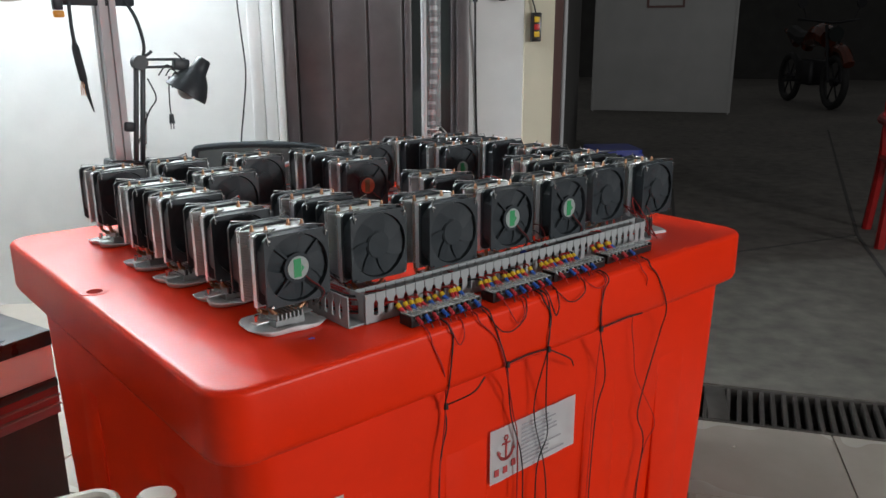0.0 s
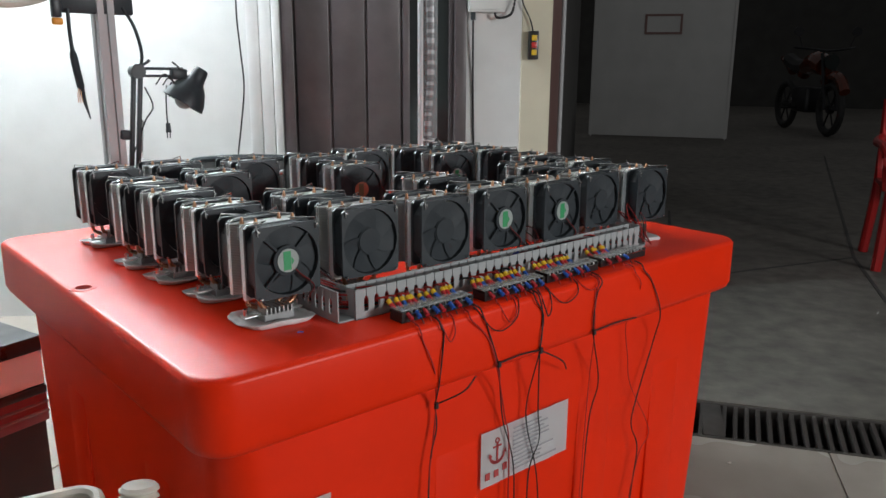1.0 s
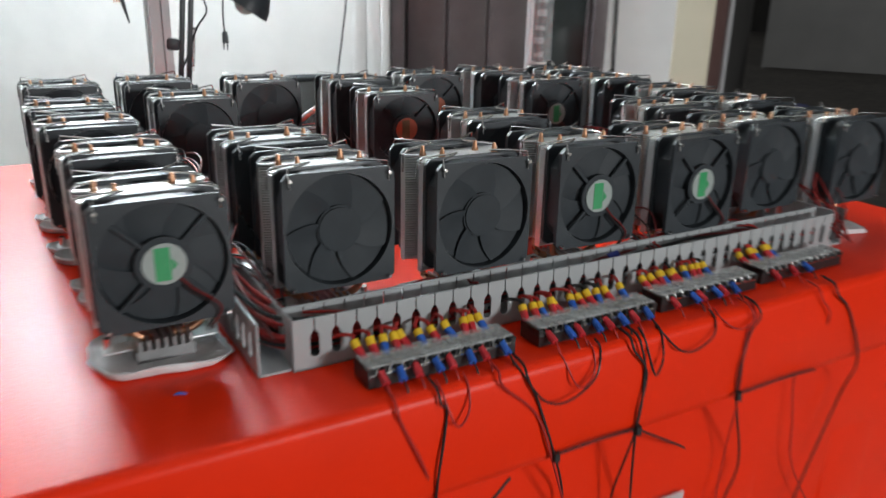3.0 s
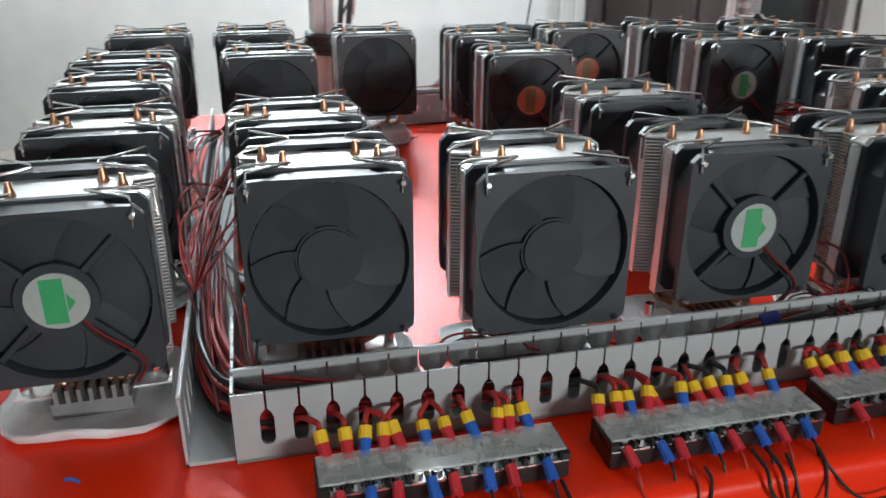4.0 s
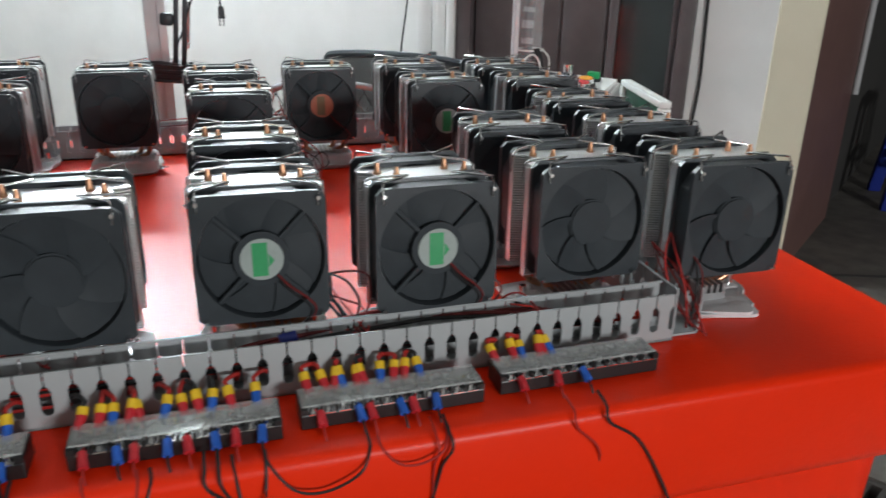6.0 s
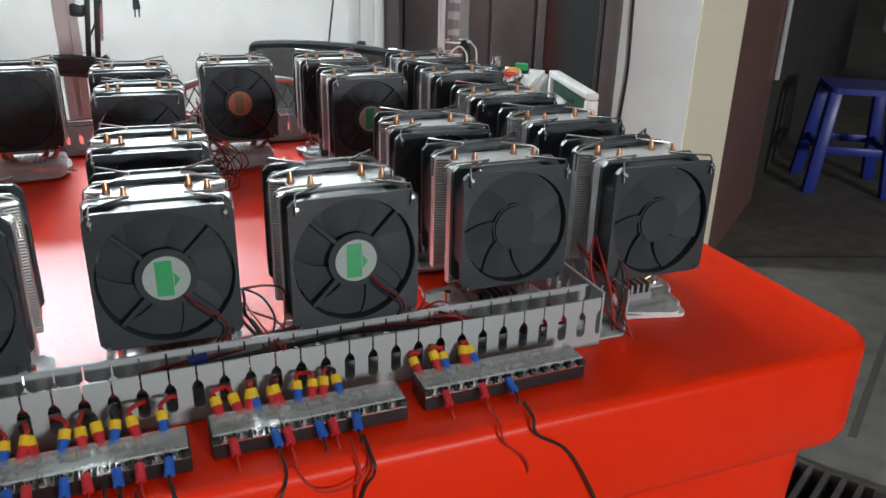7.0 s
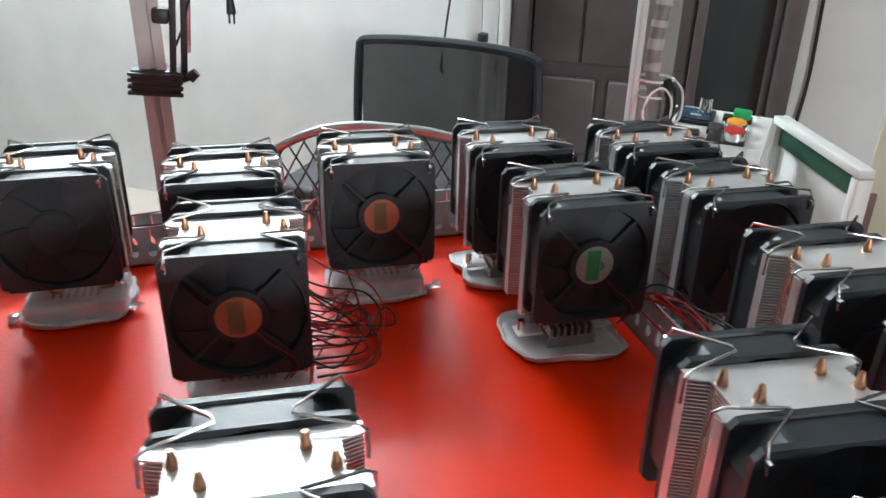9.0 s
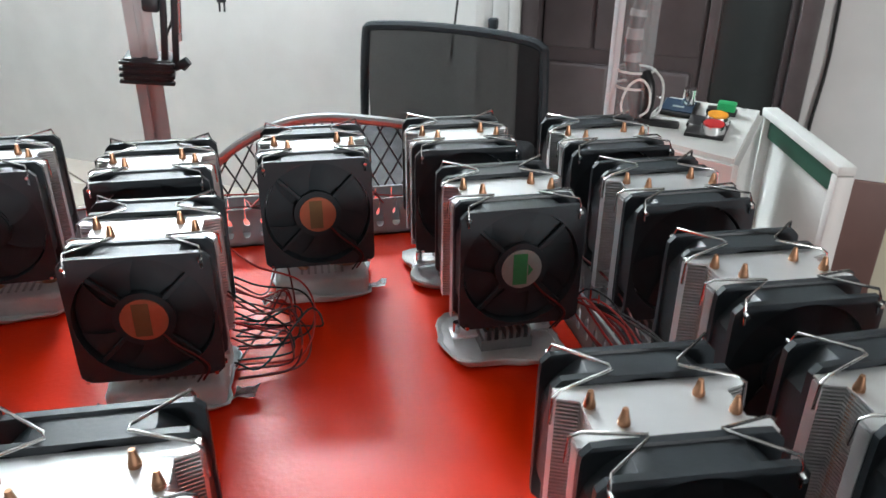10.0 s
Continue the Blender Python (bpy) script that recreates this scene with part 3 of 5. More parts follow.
BLOCKY = smooth(mesh_of("foam_block", BLOCKY, FOAM), 40)
first = {}
FOAM_TO = []
for k, (x, y, turn, kind) in enumerate(COOLERS):
    m = pose(x, y + 0.0458, TOP + 0.0003, 0, 0, turn) @ Matrix.Diagonal((SLIM, 0.985, 1.03, 1))
    if kind in first:
        unit = copy_thing(first[kind], m)
    else:
        unit = first[kind] = cooler(kind, k)
        unit.matrix_world = m
    if y > 0.45 and 0.35 < x < 0.7:
        FOAM_TO.append(unit)
for unit in FOAM_TO:
    child("foam_block", BLOCKY, unit)
    for ob in unit.children:
        if ob.name.startswith("foam_pad"):
            ob.matrix_basis = Matrix.Diagonal((0.96, 0.84, 0.7, 1))

# ---- slotted wire ducts ----
def duct(x, y, turn, length, width=0.030, height=0.040, pitch=0.0165, front=True, back=True):
    ob = thing("wire_duct", pose(x, y, TOP + 0.0004, 0, 0, turn), "grey plastic slotted wire duct, open on top, holding cables", "wire duct", "ducts on the tub")
    part("floor_strip", block(B(), 0, 0, 0, length, width, 0.002), DUCT, ob, flat=True)
    for which, yy in (("front", 0.0), ("back", width - 0.0016)):
        if (which == "front" and not front) or (which == "back" and not back):
            continue
        bm = B()
        t = 0.0016
        block(bm, 0, yy, 0.0, length, yy + t, 0.0095)
        n = int(length / pitch)
        for k in range(n + 1):
            x0 = k * pitch
            lo, hi = (x0 + 0.0036 if k else 0), min(x0 + pitch - 0.0036, length)
            lo2, hi2 = (x0 + 0.0006 if k else 0), min(x0 + pitch - 0.0006, length)
            if hi <= lo:
                continue
            outline = [(lo + (lo2 - lo) * 0.7, 0.0094), (hi + (hi2 - hi) * 0.7, 0.0094), (hi + (hi2 - hi) * 0.2, 0.0108), (hi, 0.0125), (hi, 0.0255), (hi + (hi2 - hi) * 0.4, 0.0285), (hi2, 0.0305), (hi2, height), (lo2, height), (lo2, 0.0305), (lo + (lo2 - lo) * 0.4, 0.0285), (lo, 0.0255), (lo, 0.0125), (lo + (lo2 - lo) * 0.2, 0.0108)]
            vs0 = [bm.verts.new((a, yy, b)) for a, b in outline]
            vs1 = [bm.verts.new((a, yy + t, b)) for a, b in outline]
            bm.faces.new(vs0)
            bm.faces.new(vs1[::-1])
            for i in range(len(outline)):
                j = (i + 1) % len(outline)
                bm.faces.new((vs0[i], vs1[i], vs1[j], vs0[j]))
        part("slotted_wall", bm, DUCT, ob, flat=True)
        s = 1 if which == "front" else -1
        part("lip", block(B(), 0, yy + t / 2 - 0.0014, height, length, yy + t / 2 + 0.0014, height + 0.0016, 0.0005, 1), DUCT, ob, flat=True) if which == "back" else None
    return ob


duct(0.2355, 0.0650, 0.35, 0.612, 0.024)
duct(0.2370, 0.0685, 90, 0.645, 0.0265)
duct(0.8745, 0.0740, 90, 0.64, 0.0245)
duct(0.245, 0.742, 0, 0.58)

# ---- terminal blocks with lugs ----
def terminal_block(x, y, turn, seed, back, front):
    """back, front: share of the length and colour of each lug."""
    rnd = random.Random(seed)
    ob = thing("terminal_block", pose(x, y, TOP + 0.0004, 0, 0, turn), "black screw terminal strip with clear cover and coloured lugs", "terminal block", "terminal blocks")
    L, n = 0.123, 12
    bm = block(B(), 0, 0, 0, L, 0.025, 0.0105, 0.0008)
    p = (L - 0.008) / n
    block(bm, 0, 0.0105, 0.0105, L, 0.0145, 0.0132)
    for k in range(n + 1):
        x0 = 0.004 + k * p
        block(bm, x0 - 0.0008, 0.0006, 0.0105, x0 + 0.0008, 0.0244, 0.0138)
    for e in (0, L - 0.004):
        block(bm, e, 0.0, 0.0105, e + 0.004, 0.025, 0.0142)
    part("base", bm, TBLACK, ob, flat=True)
    part("cover", block(B(), 0.001, 0.0020, 0.0146, L - 0.001, 0.0245, 0.0160, 0.0005, 1), CLEAR, ob, "clear acrylic cover strip")
    for k in range(n):
        xc = 0.004 + (k + 0.5) * p
        for yy, d in ((0.0045, -1), (0.0200, 1)):
            bm = cyl(B(), (xc, yy, 0.0110), (xc, yy, 0.0136), 0.0027, seg=10)
            block(bm, xc - 0.0036, yy - 0.0058, 0.0106, xc + 0.0036, yy + 0.0045, 0.0116)
            block(bm, xc - 0.0028, yy - 0.0003, 0.0136, xc + 0.0028, yy + 0.0003, 0.0140)
            part("terminal_screw", bm, CHROME, ob, flat=True)
    for f, c in back:
        xc = f * L
        lean = rnd.uniform(-0.45, 0.45)
        up = rnd.uniform(0.8, 1.15)
        bm = B()
        p0 = Vector((xc, 0.0220, 0.0125))
        p1 = p0 + Vector((lean * 0.006, 0.0085, 0.0050 * up))
        cyl(bm, p0, p1, 0.0029, 0.0033, 10, mi=0)
        d = Vector((lean * 0.5, 0.75, 0.72 * up)).normalized()
        p2 = p1 + d * rnd.uniform(0.0050, 0.0068)
        cyl(bm, p1, p2, 0.0036, 0.0034, 10, mi=1)
        slot = round((x + p2.x - 0.2355) / 0.0165) * 0.0165 + 0.2355 - x
        sweep(bm, [p2, p2 + d * 0.004, Vector((slot, 0.0655 - y, 0.0225)), Vector((slot + rnd.uniform(-0.01, 0.01), 0.0765 - y, 0.012))], 0.0015, 6, 4, mi=2)
        part("cable_lug", bm, (LUG_B if c == "b" else LUG_R, MARK_Y, WIRE_R if rnd.random() < 0.75 else WIRE_K), ob)
    for f, c in front:
        bm = B()
        p0 = Vector((f * L, 0.001, 0.0115))
        p1 = p0 + Vector((rnd.uniform(-0.0015, 0.0015), -0.0090, -0.0052))
        cyl(bm, p0, p1, 0.0027, 0.0032, 10)
        sweep(bm, [p1, p1 + Vector((0, -0.004, -0.002)), p1 + Vector((0.001, -0.0065, -0.0075))], 0.0008, 6, 3, mi=1)
        part("cable_lug", bm, (LUG_B if c == "b" else LUG_R, WIRE_K if c == "b" else WIRE_R), ob, "blue crimp lug" if c == "b" else "red crimp lug")
    return ob


def lugs(shares, colours):
    return list(zip(shares, colours))


BLOCKS = [(0.2720, 0.0170, 0.0), (0.4165, 0.0165, 0.0), (0.5515, 0.0225, 0.5), (0.6880, 0.0285, 0.8)]
terminal_block(*BLOCKS[0], 1, lugs((0.06, 0.14, 0.20, 0.28, 0.36, 0.46, 0.56, 0.67, 0.75, 0.81, 0.90), "rrbrrbrbrrb"), lugs((0.08, 0.20, 0.30, 0.43, 0.52, 0.66, 0.75, 0.90), "rbrbrbrb"))
terminal_block(*BLOCKS[1], 2, lugs((0.03, 0.125, 0.19, 0.26, 0.33, 0.43, 0.53, 0.61, 0.66, 0.77, 0.89), "rrbrrbrrbrb"), lugs((0.07, 0.22, 0.30, 0.45, 0.54, 0.67, 0.77, 0.90), "rbrbrbrb"))
terminal_block(*BLOCKS[2], 3, lugs((0.07, 0.17, 0.20, 0.26, 0.33, 0.38, 0.46, 0.53, 0.59, 0.69), "rrrbrrbrrb"), lugs((0.10, 0.30, 0.36, 0.52, 0.59, 0.72), "rbrbrb"))
terminal_block(*BLOCKS[3], 4, lugs((0.05, 0.16, 0.21, 0.31, 0.35, 0.40), "rrbrrb"), lugs((0.12, 0.34, 0.50), "rrb"))

# ---- loose cables ----
def cable(name, pts, r, material, label, parent=None, n=8):
    bm = sweep(B(), pts, r, 6, n)
    if parent is not None:
        return part(name, bm, material, parent)
    return solid(name, bm, material, label, "cable")


def bundle(label, spans, count, seed, spread, rise, r=0.0008, red=0.6, group=""):
    """Slack fan leads that wander from one point to another."""
    rnd = random.Random(seed)
    mid = Vector(spans[0][0])
    ob = thing("wire_bundle", Matrix.Translation(mid), label, "cables", "fan cables")
    for k in range(count):
        a, b = spans[k % len(spans)]
        a, b = Vector(a) - mid, Vector(b) - mid
        pts = [a]
        bow = Vector((rnd.uniform(-1, 1), rnd.uniform(-1, 1), rnd.uniform(0.0, 1.0)))
        for t in (0.2, 0.4, 0.6, 0.8):
            w = math.sin(math.pi * t)
            p = a.lerp(b, t + rnd.uniform(-0.03, 0.03)) + Vector((bow.x * spread * 2.2 * w + rnd.uniform(-1, 1) * spread * 0.15, bow.y * spread * 2.2 * w + rnd.uniform(-1, 1) * spread * 0.15, bow.z * rise * w))
            p.z = max(p.z, TOP - mid.z + 0.002)
            pts.append(p)
        pts.append(b + Vector((rnd.uniform(-1, 1), rnd.uniform(-1, 1), 0)) * spread * 0.5)
        tone = rnd.random()
        part("wire", sweep(B(), pts, r * rnd.uniform(0.9, 1.35), 5, 6), WIRE_R if tone < red * 0.55 else WIRE_D if tone < red else WIRE_K, ob)
    return ob


Z = TOP
bundle("red and black fan leads lying inside the front wire duct", [((0.26, 0.077, Z + 0.014), (0.83, 0.080, Z + 0.018)), ((0.27, 0.078, Z + 0.020), (0.60, 0.080, Z + 0.022)), ((0.52, 0.078, Z + 0.022), (0.80, 0.081, Z + 0.020))], 14, 11, 0.0022, 0.006)
rnd = random.Random(31)
bend = thing("wire_bundle", pose(0.22, 0.214, Z), "red and black fan leads bending into the front duct", "cables", "fan cables")
for k in range(18):
    j, h = rnd.uniform(-0.009, 0.008), rnd.uniform(0.012, 0.040)
    end = rnd.uniform(0.08, 0.20)
    pts = [(j, rnd.uniform(0.03, 0.12), h + 0.006), (j + 0.002, -0.04, h + 0.002), (j + 0.006, -0.09 + 0.4 * j, h), (0.020 + j, -0.122 + 0.5 * j, h * 0.9), (0.05, -0.135 + 0.4 * j, h * 0.9), (end, -0.136 + 0.4 * j, min(h, 0.034) * 0.85)]
    part("wire", sweep(B(), pts, 0.0012 if k % 3 else 0.0016, 6, 6), WIRE_K if k % 5 == 0 else WIRE_R, bend)
bundle("red and black fan leads crowding the side wire duct", [((0.228, 0.085, Z + 0.02), (0.222, 0.40, Z + 0.03)), ((0.245, 0.084, Z + 0.015), (0.222, 0.25, Z + 0.035)), ((0.222, 0.25, Z + 0.03), (0.222, 0.65, Z + 0.03))], 30, 12, 0.009, 0.035)
bundle("tangled fan leads standing out of the side duct", [((0.215, 0.17, Z + 0.05), (0.235, 0.33, Z + 0.06)), ((0.218, 0.32, Z + 0.05), (0.225, 0.52, Z + 0.06))], 26, 13, 0.016, 0.04)
bundle("slack red and black fan leads beside a cooler", [((0.588, 0.13, Z + 0.06), (0.60, 0.085, Z + 0.03)), ((0.59, 0.16, Z + 0.03), (0.605, 0.08, Z + 0.03)), ((0.588, 0.12, Z + 0.02), (0.63, 0.09, Z + 0.01))], 12, 14, 0.010, 0.02)
bundle("slack red and black fan leads between coolers", [((0.475, 0.11, Z + 0.01), (0.36, 0.085, Z + 0.03)), ((0.35, 0.12, Z + 0.012), (0.40, 0.085, Z + 0.034))], 8, 15, 0.008, 0.015)
loops = thing("wire_bundle", pose(0.60, 0.553, Z), "loose loops of black and red fan leads on the red lid", "cables", "fan cables")
lr = random.Random(16)
for k in range(18):
    y0, y1, far = lr.uniform(-0.045, 0.05), lr.uniform(-0.05, 0.03), lr.uniform(0.018, 0.052)
    h0, h1, hm = lr.uniform(0.015, 0.085), lr.uniform(0.004, 0.05), lr.uniform(0.004, 0.045)
    if k % 4 == 3:
        pts = [(-0.016, y0, h0), (0.004, y0 + 0.03, hm), (far * 0.7, 0.06 + y0, hm * 0.6 + 0.004), (0.022, 0.13, h1), (0.012, 0.185, 0.05 + h1 * 0.5)]
    else:
        pts = [(-0.016, y0, h0), (0.004, y0 - 0.006, h0 * 0.75 + 0.004), (far * 0.8, y0 * 0.7 + 0.01, hm + 0.004), (far, (y0 + y1) / 2, hm * 0.7 + 0.003), (far * 0.7, y1, h1 * 0.5 + 0.002), (-0.014, y1 - 0.012, h1)]
    part("wire", sweep(B(), pts, 0.0008, 6, 7), (WIRE_K, WIRE_D, WIRE_R, WIRE_D)[k % 4], loops)
bundle("red fan leads looping over the wire duct", [((0.835, 0.50, Z + 0.05), (0.850, 0.40, Z + 0.04)), ((0.838, 0.48, Z + 0.06), (0.862, 0.36, Z + 0.03)), ((0.845, 0.36, Z + 0.04), (0.858, 0.62, Z + 0.04))], 14, 17, 0.008, 0.03, red=0.8)
bundle("red fan leads hanging by the duct end", [((0.862, 0.11, Z + 0.075), (0.862, 0.07, Z + 0.01)), ((0.858, 0.13, Z + 0.06), (0.87, 0.06, Z + 0.006))], 9, 18, 0.007, 0.01, red=0.9)
bundle("red fan leads beside the coolers near the duct", [((0.715, 0.11, Z + 0.03), (0.735, 0.08, Z + 0.036)), ((0.72, 0.20, Z + 0.02), (0.70, 0.09, Z + 0.036))], 7, 19, 0.008, 0.012, red=0.8)
bundle("red fan leads at the back wire duct", [((0.60, 0.70, Z + 0.06), (0.61, 0.75, Z + 0.03)), ((0.71, 0.70, Z + 0.06), (0.73, 0.75, Z + 0.03)), ((0.30, 0.755, Z + 0.03), (0.80, 0.757, Z + 0.03))], 9, 20, 0.006, 0.02, red=0.8)

# leads that hang down the front of the tub
HANG = thing("hanging_cables", pose(0, 0, 0), "thin red and black leads hanging down the red tub", "cables")
F = -0.0075
def hang(x0, pts, mtl, r=0.0011):
    path = [(x0, 0.010, Z + 0.005), (x0, -0.004, Z + 0.002), (x0 + 0.001, -0.010, Z - 0.008)] + [(x, F if z > 0.63 else 0.018, z) for x, z in pts]
    part("wire", sweep(B(), path, r, 6, 7), mtl, HANG)


hang(0.314, [(0.321, 0.712), (0.314, 0.651), (0.329, 0.605), (0.331, 0.569), (0.318, 0.495), (0.312, 0.20), (0.312, 0.03)], WIRE_K, 0.0011)
hang(0.281, [(0.286, 0.714), (0.305, 0.670), (0.330, 0.603), (0.323, 0.537), (0.318, 0.486), (0.315, 0.20), (0.315, 0.03)], WIRE_R)
hang(0.388, [(0.402, 0.699), (0.421, 0.648), (0.453, 0.590), (0.460, 0.541), (0.488, 0.435), (0.482, 0.20), (0.48, 0.03)], WIRE_K, 0.0011)
hang(0.366, [(0.400, 0.691), (0.419, 0.644), (0.463, 0.549), (0.475, 0.479), (0.474, 0.20), (0.47, 0.03)], WIRE_R)
hang(0.500, [(0.510, 0.697), (0.507, 0.647), (0.512, 0.561), (0.513, 0.513), (0.542, 0.403), (0.55, 0.20), (0.55, 0.03)], WIRE_K, 0.0011)
hang(0.492, [(0.512, 0.697), (0.507, 0.645), (0.537, 0.534), (0.542, 0.483), (0.520, 0.432), (0.519, 0.30), (0.52, 0.03)], WIRE_K)
hang(0.641, [(0.634, 0.704), (0.630, 0.647), (0.684, 0.541), (0.665, 0.480), (0.656, 0.333), (0.65, 0.03)], WIRE_K, 0.0011)
hang(0.632, [(0.630, 0.704), (0.633, 0.643), (0.660, 0.560), (0.655, 0.470), (0.648, 0.30), (0.64, 0.03)], WIRE_R, 0.0008)
hang(0.752, [(0.781, 0.700), (0.812, 0.640), (0.837, 0.577), (0.794, 0.470), (0.787, 0.428), (0.810, 0.374), (0.798, 0.273), (0.79, 0.03)], WIRE_K, 0.0012)
hang(0.728, [(0.749, 0.697), (0.752, 0.630), (0.762, 0.565), (0.776, 0.508), (0.842, 0.403), (0.815, 0.360), (0.79, 0.25), (0.78, 0.03)], WIRE_R, 0.0009)
for a, b in (((0.329, 0.605), (0.379, 0.641)), ((0.421, 0.648), (0.507, 0.647)), ((0.507, 0.647), (0.600, 0.585)), ((0.630, 0.647), (0.742, 0.646))):
    part("tie", sweep(B(), [(a[0], F if a[1] > 0.63 else 0.018, a[1]), ((a[0] + b[0]) / 2, F - 0.003 if min(a[1], b[1]) > 0.58 else 0.004, (a[1] + b[1]) / 2 + 0.004), (b[0], F if b[1] > 0.63 else 0.018, b[1])], 0.0012, 6, 6), WIRE_K, HANG)
    yk = (F if a[1] > 0.63 else 0.018) - 0.002
    part("knot", cyl(B(), (a[0], yk, a[1] - 0.004), (a[0], yk, a[1] + 0.004), 0.0035, 0.003, 8), WIRE_K, HANG)
# slack loops in front of the blocks
for mtl, r, x0, x1, low, out in ((WIRE_K, 0.0009, 0.383, 0.462, 0.034, 0.012), (WIRE_K, 0.0010, 0.508, 0.527, 0.034, 0.011), (WIRE_K, 0.0009, 0.527, 0.590, 0.022, 0.010),
                                 (WIRE_R, 0.0008, 0.425, 0.455, 0.026, 0.010), (WIRE_R, 0.0009, 0.318, 0.340, 0.028, 0.011),
                                 (WIRE_R, 0.0008, 0.596, 0.640, 0.014, 0.009)):
    d = x1 - x0
    pts = [(x0, 0.004, Z + 0.004), (x0 + 0.04 * d, -0.004, Z - 0.003), (x0 + 0.25 * d, -0.008 - out * 0.4, Z - low * 0.8), (x0 + 0.55 * d, -0.008 - out * 0.4, Z - low), (x0 + 0.88 * d, -0.008 - out * 0.3, Z - low * 0.62), (x1, -0.004, Z - 0.002), (x1, 0.004, Z + 0.004)]
    part("wire", sweep(B(), pts, r, 6, 7), mtl, HANG)

# thick leads lying along the back of the front duct
thick = thing("wire_bundle", pose(0.55, 0.091, Z), "thick red and black leads with a blue wrap", "cables", "fan cables")
for k, (mtl, dy, dz) in enumerate(((WIRE_D, -0.001, 0.031), (WIRE_K, 0.003, 0.030), (WIRE_R, 0.006, 0.032), (WIRE_K, -0.004, 0.029), (WIRE_D, 0.002, 0.033))):
    part("lead", sweep(B(), [(-0.05 - 0.01 * k, dy - 0.012, dz - 0.016), (-0.01, dy - 0.003, dz - 0.001), (0.05 + 0.01 * k, dy + 0.002, dz + 0.004 + 0.002 * (k % 3)), (0.12, dy + 0.001 + 0.002 * (k % 2), dz + 0.004), (0.19, dy - 0.004, dz - 0.002), (0.25, dy - 0.012, dz - 0.014)], 0.0017, 8, 6), mtl, thick)
part("wrap", cyl(B(), (-0.004, 0.0, 0.0295), (0.008, 0.001, 0.0315), 0.0062, seg=14), BLUE, thick, "blue tape wrap")

# crumpled foil tape at the feet of coolers
rnd = random.Random(77)
for tx, ty, turn in ((0.486, 0.492, 30), (0.590, 0.497, -20), (0.358, 0.660, 15), (0.446, 0.655, -35), (0.612, 0.628, 20), (0.703, 0.632, -15), (0.868, 0.300, 10)):
    bm = B()
    grid = [[bm.verts.new((0.0045 * i - 0.009, 0.0045 * j - 0.007, 0.0012 + rnd.uniform(0, 0.004) + 0.0012 * i)) for i in range(5)] for j in range(4)]
    for j in range(3):
        for i in range(4):
            bm.faces.new((grid[j][i], grid[j][i + 1], grid[j + 1][i + 1], grid[j + 1][i]))
    bmesh.ops.solidify(bm, geom=bm.faces[:], thickness=0.0006)
    solid("foil_tape", bm, FOIL, "crumpled silver foil tape at a cooler's foot", "tape", "foil tape scraps", m=pose(tx, ty, TOP, 0, 0, turn), flat=True)

# white sheets by the end of the duct, and a paper scrap
for dx, dz, turn in ((0.0, 0.0, -14), (-0.006, 0.0062, -20)):
    bm = prism(B(), round_rect(-0.026, -0.016, 0.026, 0.016, 0.008, 5), 0.0, 0.0028)
    for v in bm.verts:
        v.co.z += 0.05 * max(0, v.co.x) ** 1.5 * 4 * (1 if dz else 0)
    solid("foam_sheet", bm, FOAM, "thin white foam sheet lying on the red lid", "foam sheet", m=pose(0.922 + dx, 0.106, TOP + 0.0006 + dz * 0.5, 0, 0, turn))
solid("plastic_scrap", sweep(B(), [(-0.0035, 0.001, 0.0011), (0, 0, 0.0018), (0.0035, -0.002, 0.0010)], 0.0009, 6, 3), LUG_B, "tiny blue plastic scrap lying on the lid", "scrap", m=pose(0.157, 0.070, TOP + 0.0005))
bm = prism(B(), [(-0.006, -0.011), (0.004, -0.012), (0.007, 0.002), (0.003, 0.013), (-0.005, 0.010)], 0.0, 0.0006)
solid("paper_scrap", bm, PAPER, "small white paper scrap lying beside a cooler", "paper", m=pose(0.335, 0.10, TOP + 0.010, 50, 10, 15))

# ---- fluorescent tube on the far wall ----
lamp = thing("tube_lamp", WALL @ pose(-1.02, -0.26, 2.12), "lit white fluorescent tube lamp on a wall bracket", "lamp")
part("tube", cyl(B(), (-0.58, 0, 0), (0.58, 0, 0), 0.014, seg=20), TUBE_LIT, lamp)
bm = block(B(), -0.61, 0.035, -0.02, 0.61, 0.075, 0.02, 0.004)
part("housing", bm, PLATE_W, lamp)
for x in (-0.6, 0.58):
    part("end_holder", block(B(), x, -0.018, -0.018, x + 0.02, 0.04, 0.018, 0.003), PLATE_W, lamp)
for x in (-0.4, 0.4):
    part("bracket", block(B(), x - 0.015, 0.074, -0.015, x + 0.015, 0.261, 0.015, 0.003), PLATE_W, lamp)

# ---- aluminium post with clamp lamp and cables ----
post = thing("aluminium_post", pose(0.419, 1.468, 0, 0, 0, 6), "upright grooved aluminium profile post", "post")
pts = []
for k in range(4):
    a = k * 90
    for x, y in ((0.022, -0.022), (0.022, -0.005), (0.014, -0.005), (0.014, 0.005), (0.022, 0.005)):
        v = pose(0, 0, 0, 0, 0, a) @ Vector((x, y, 0))
        pts.append((v.x, v.y))
part("profile", prism(B(), pts, 0, 2.4), POST, post, flat=True)
part("foot_plate", block(B(), -0.05, -0.05, 0, 0.05, 0.05, 0.008, 0.002), POST, post)

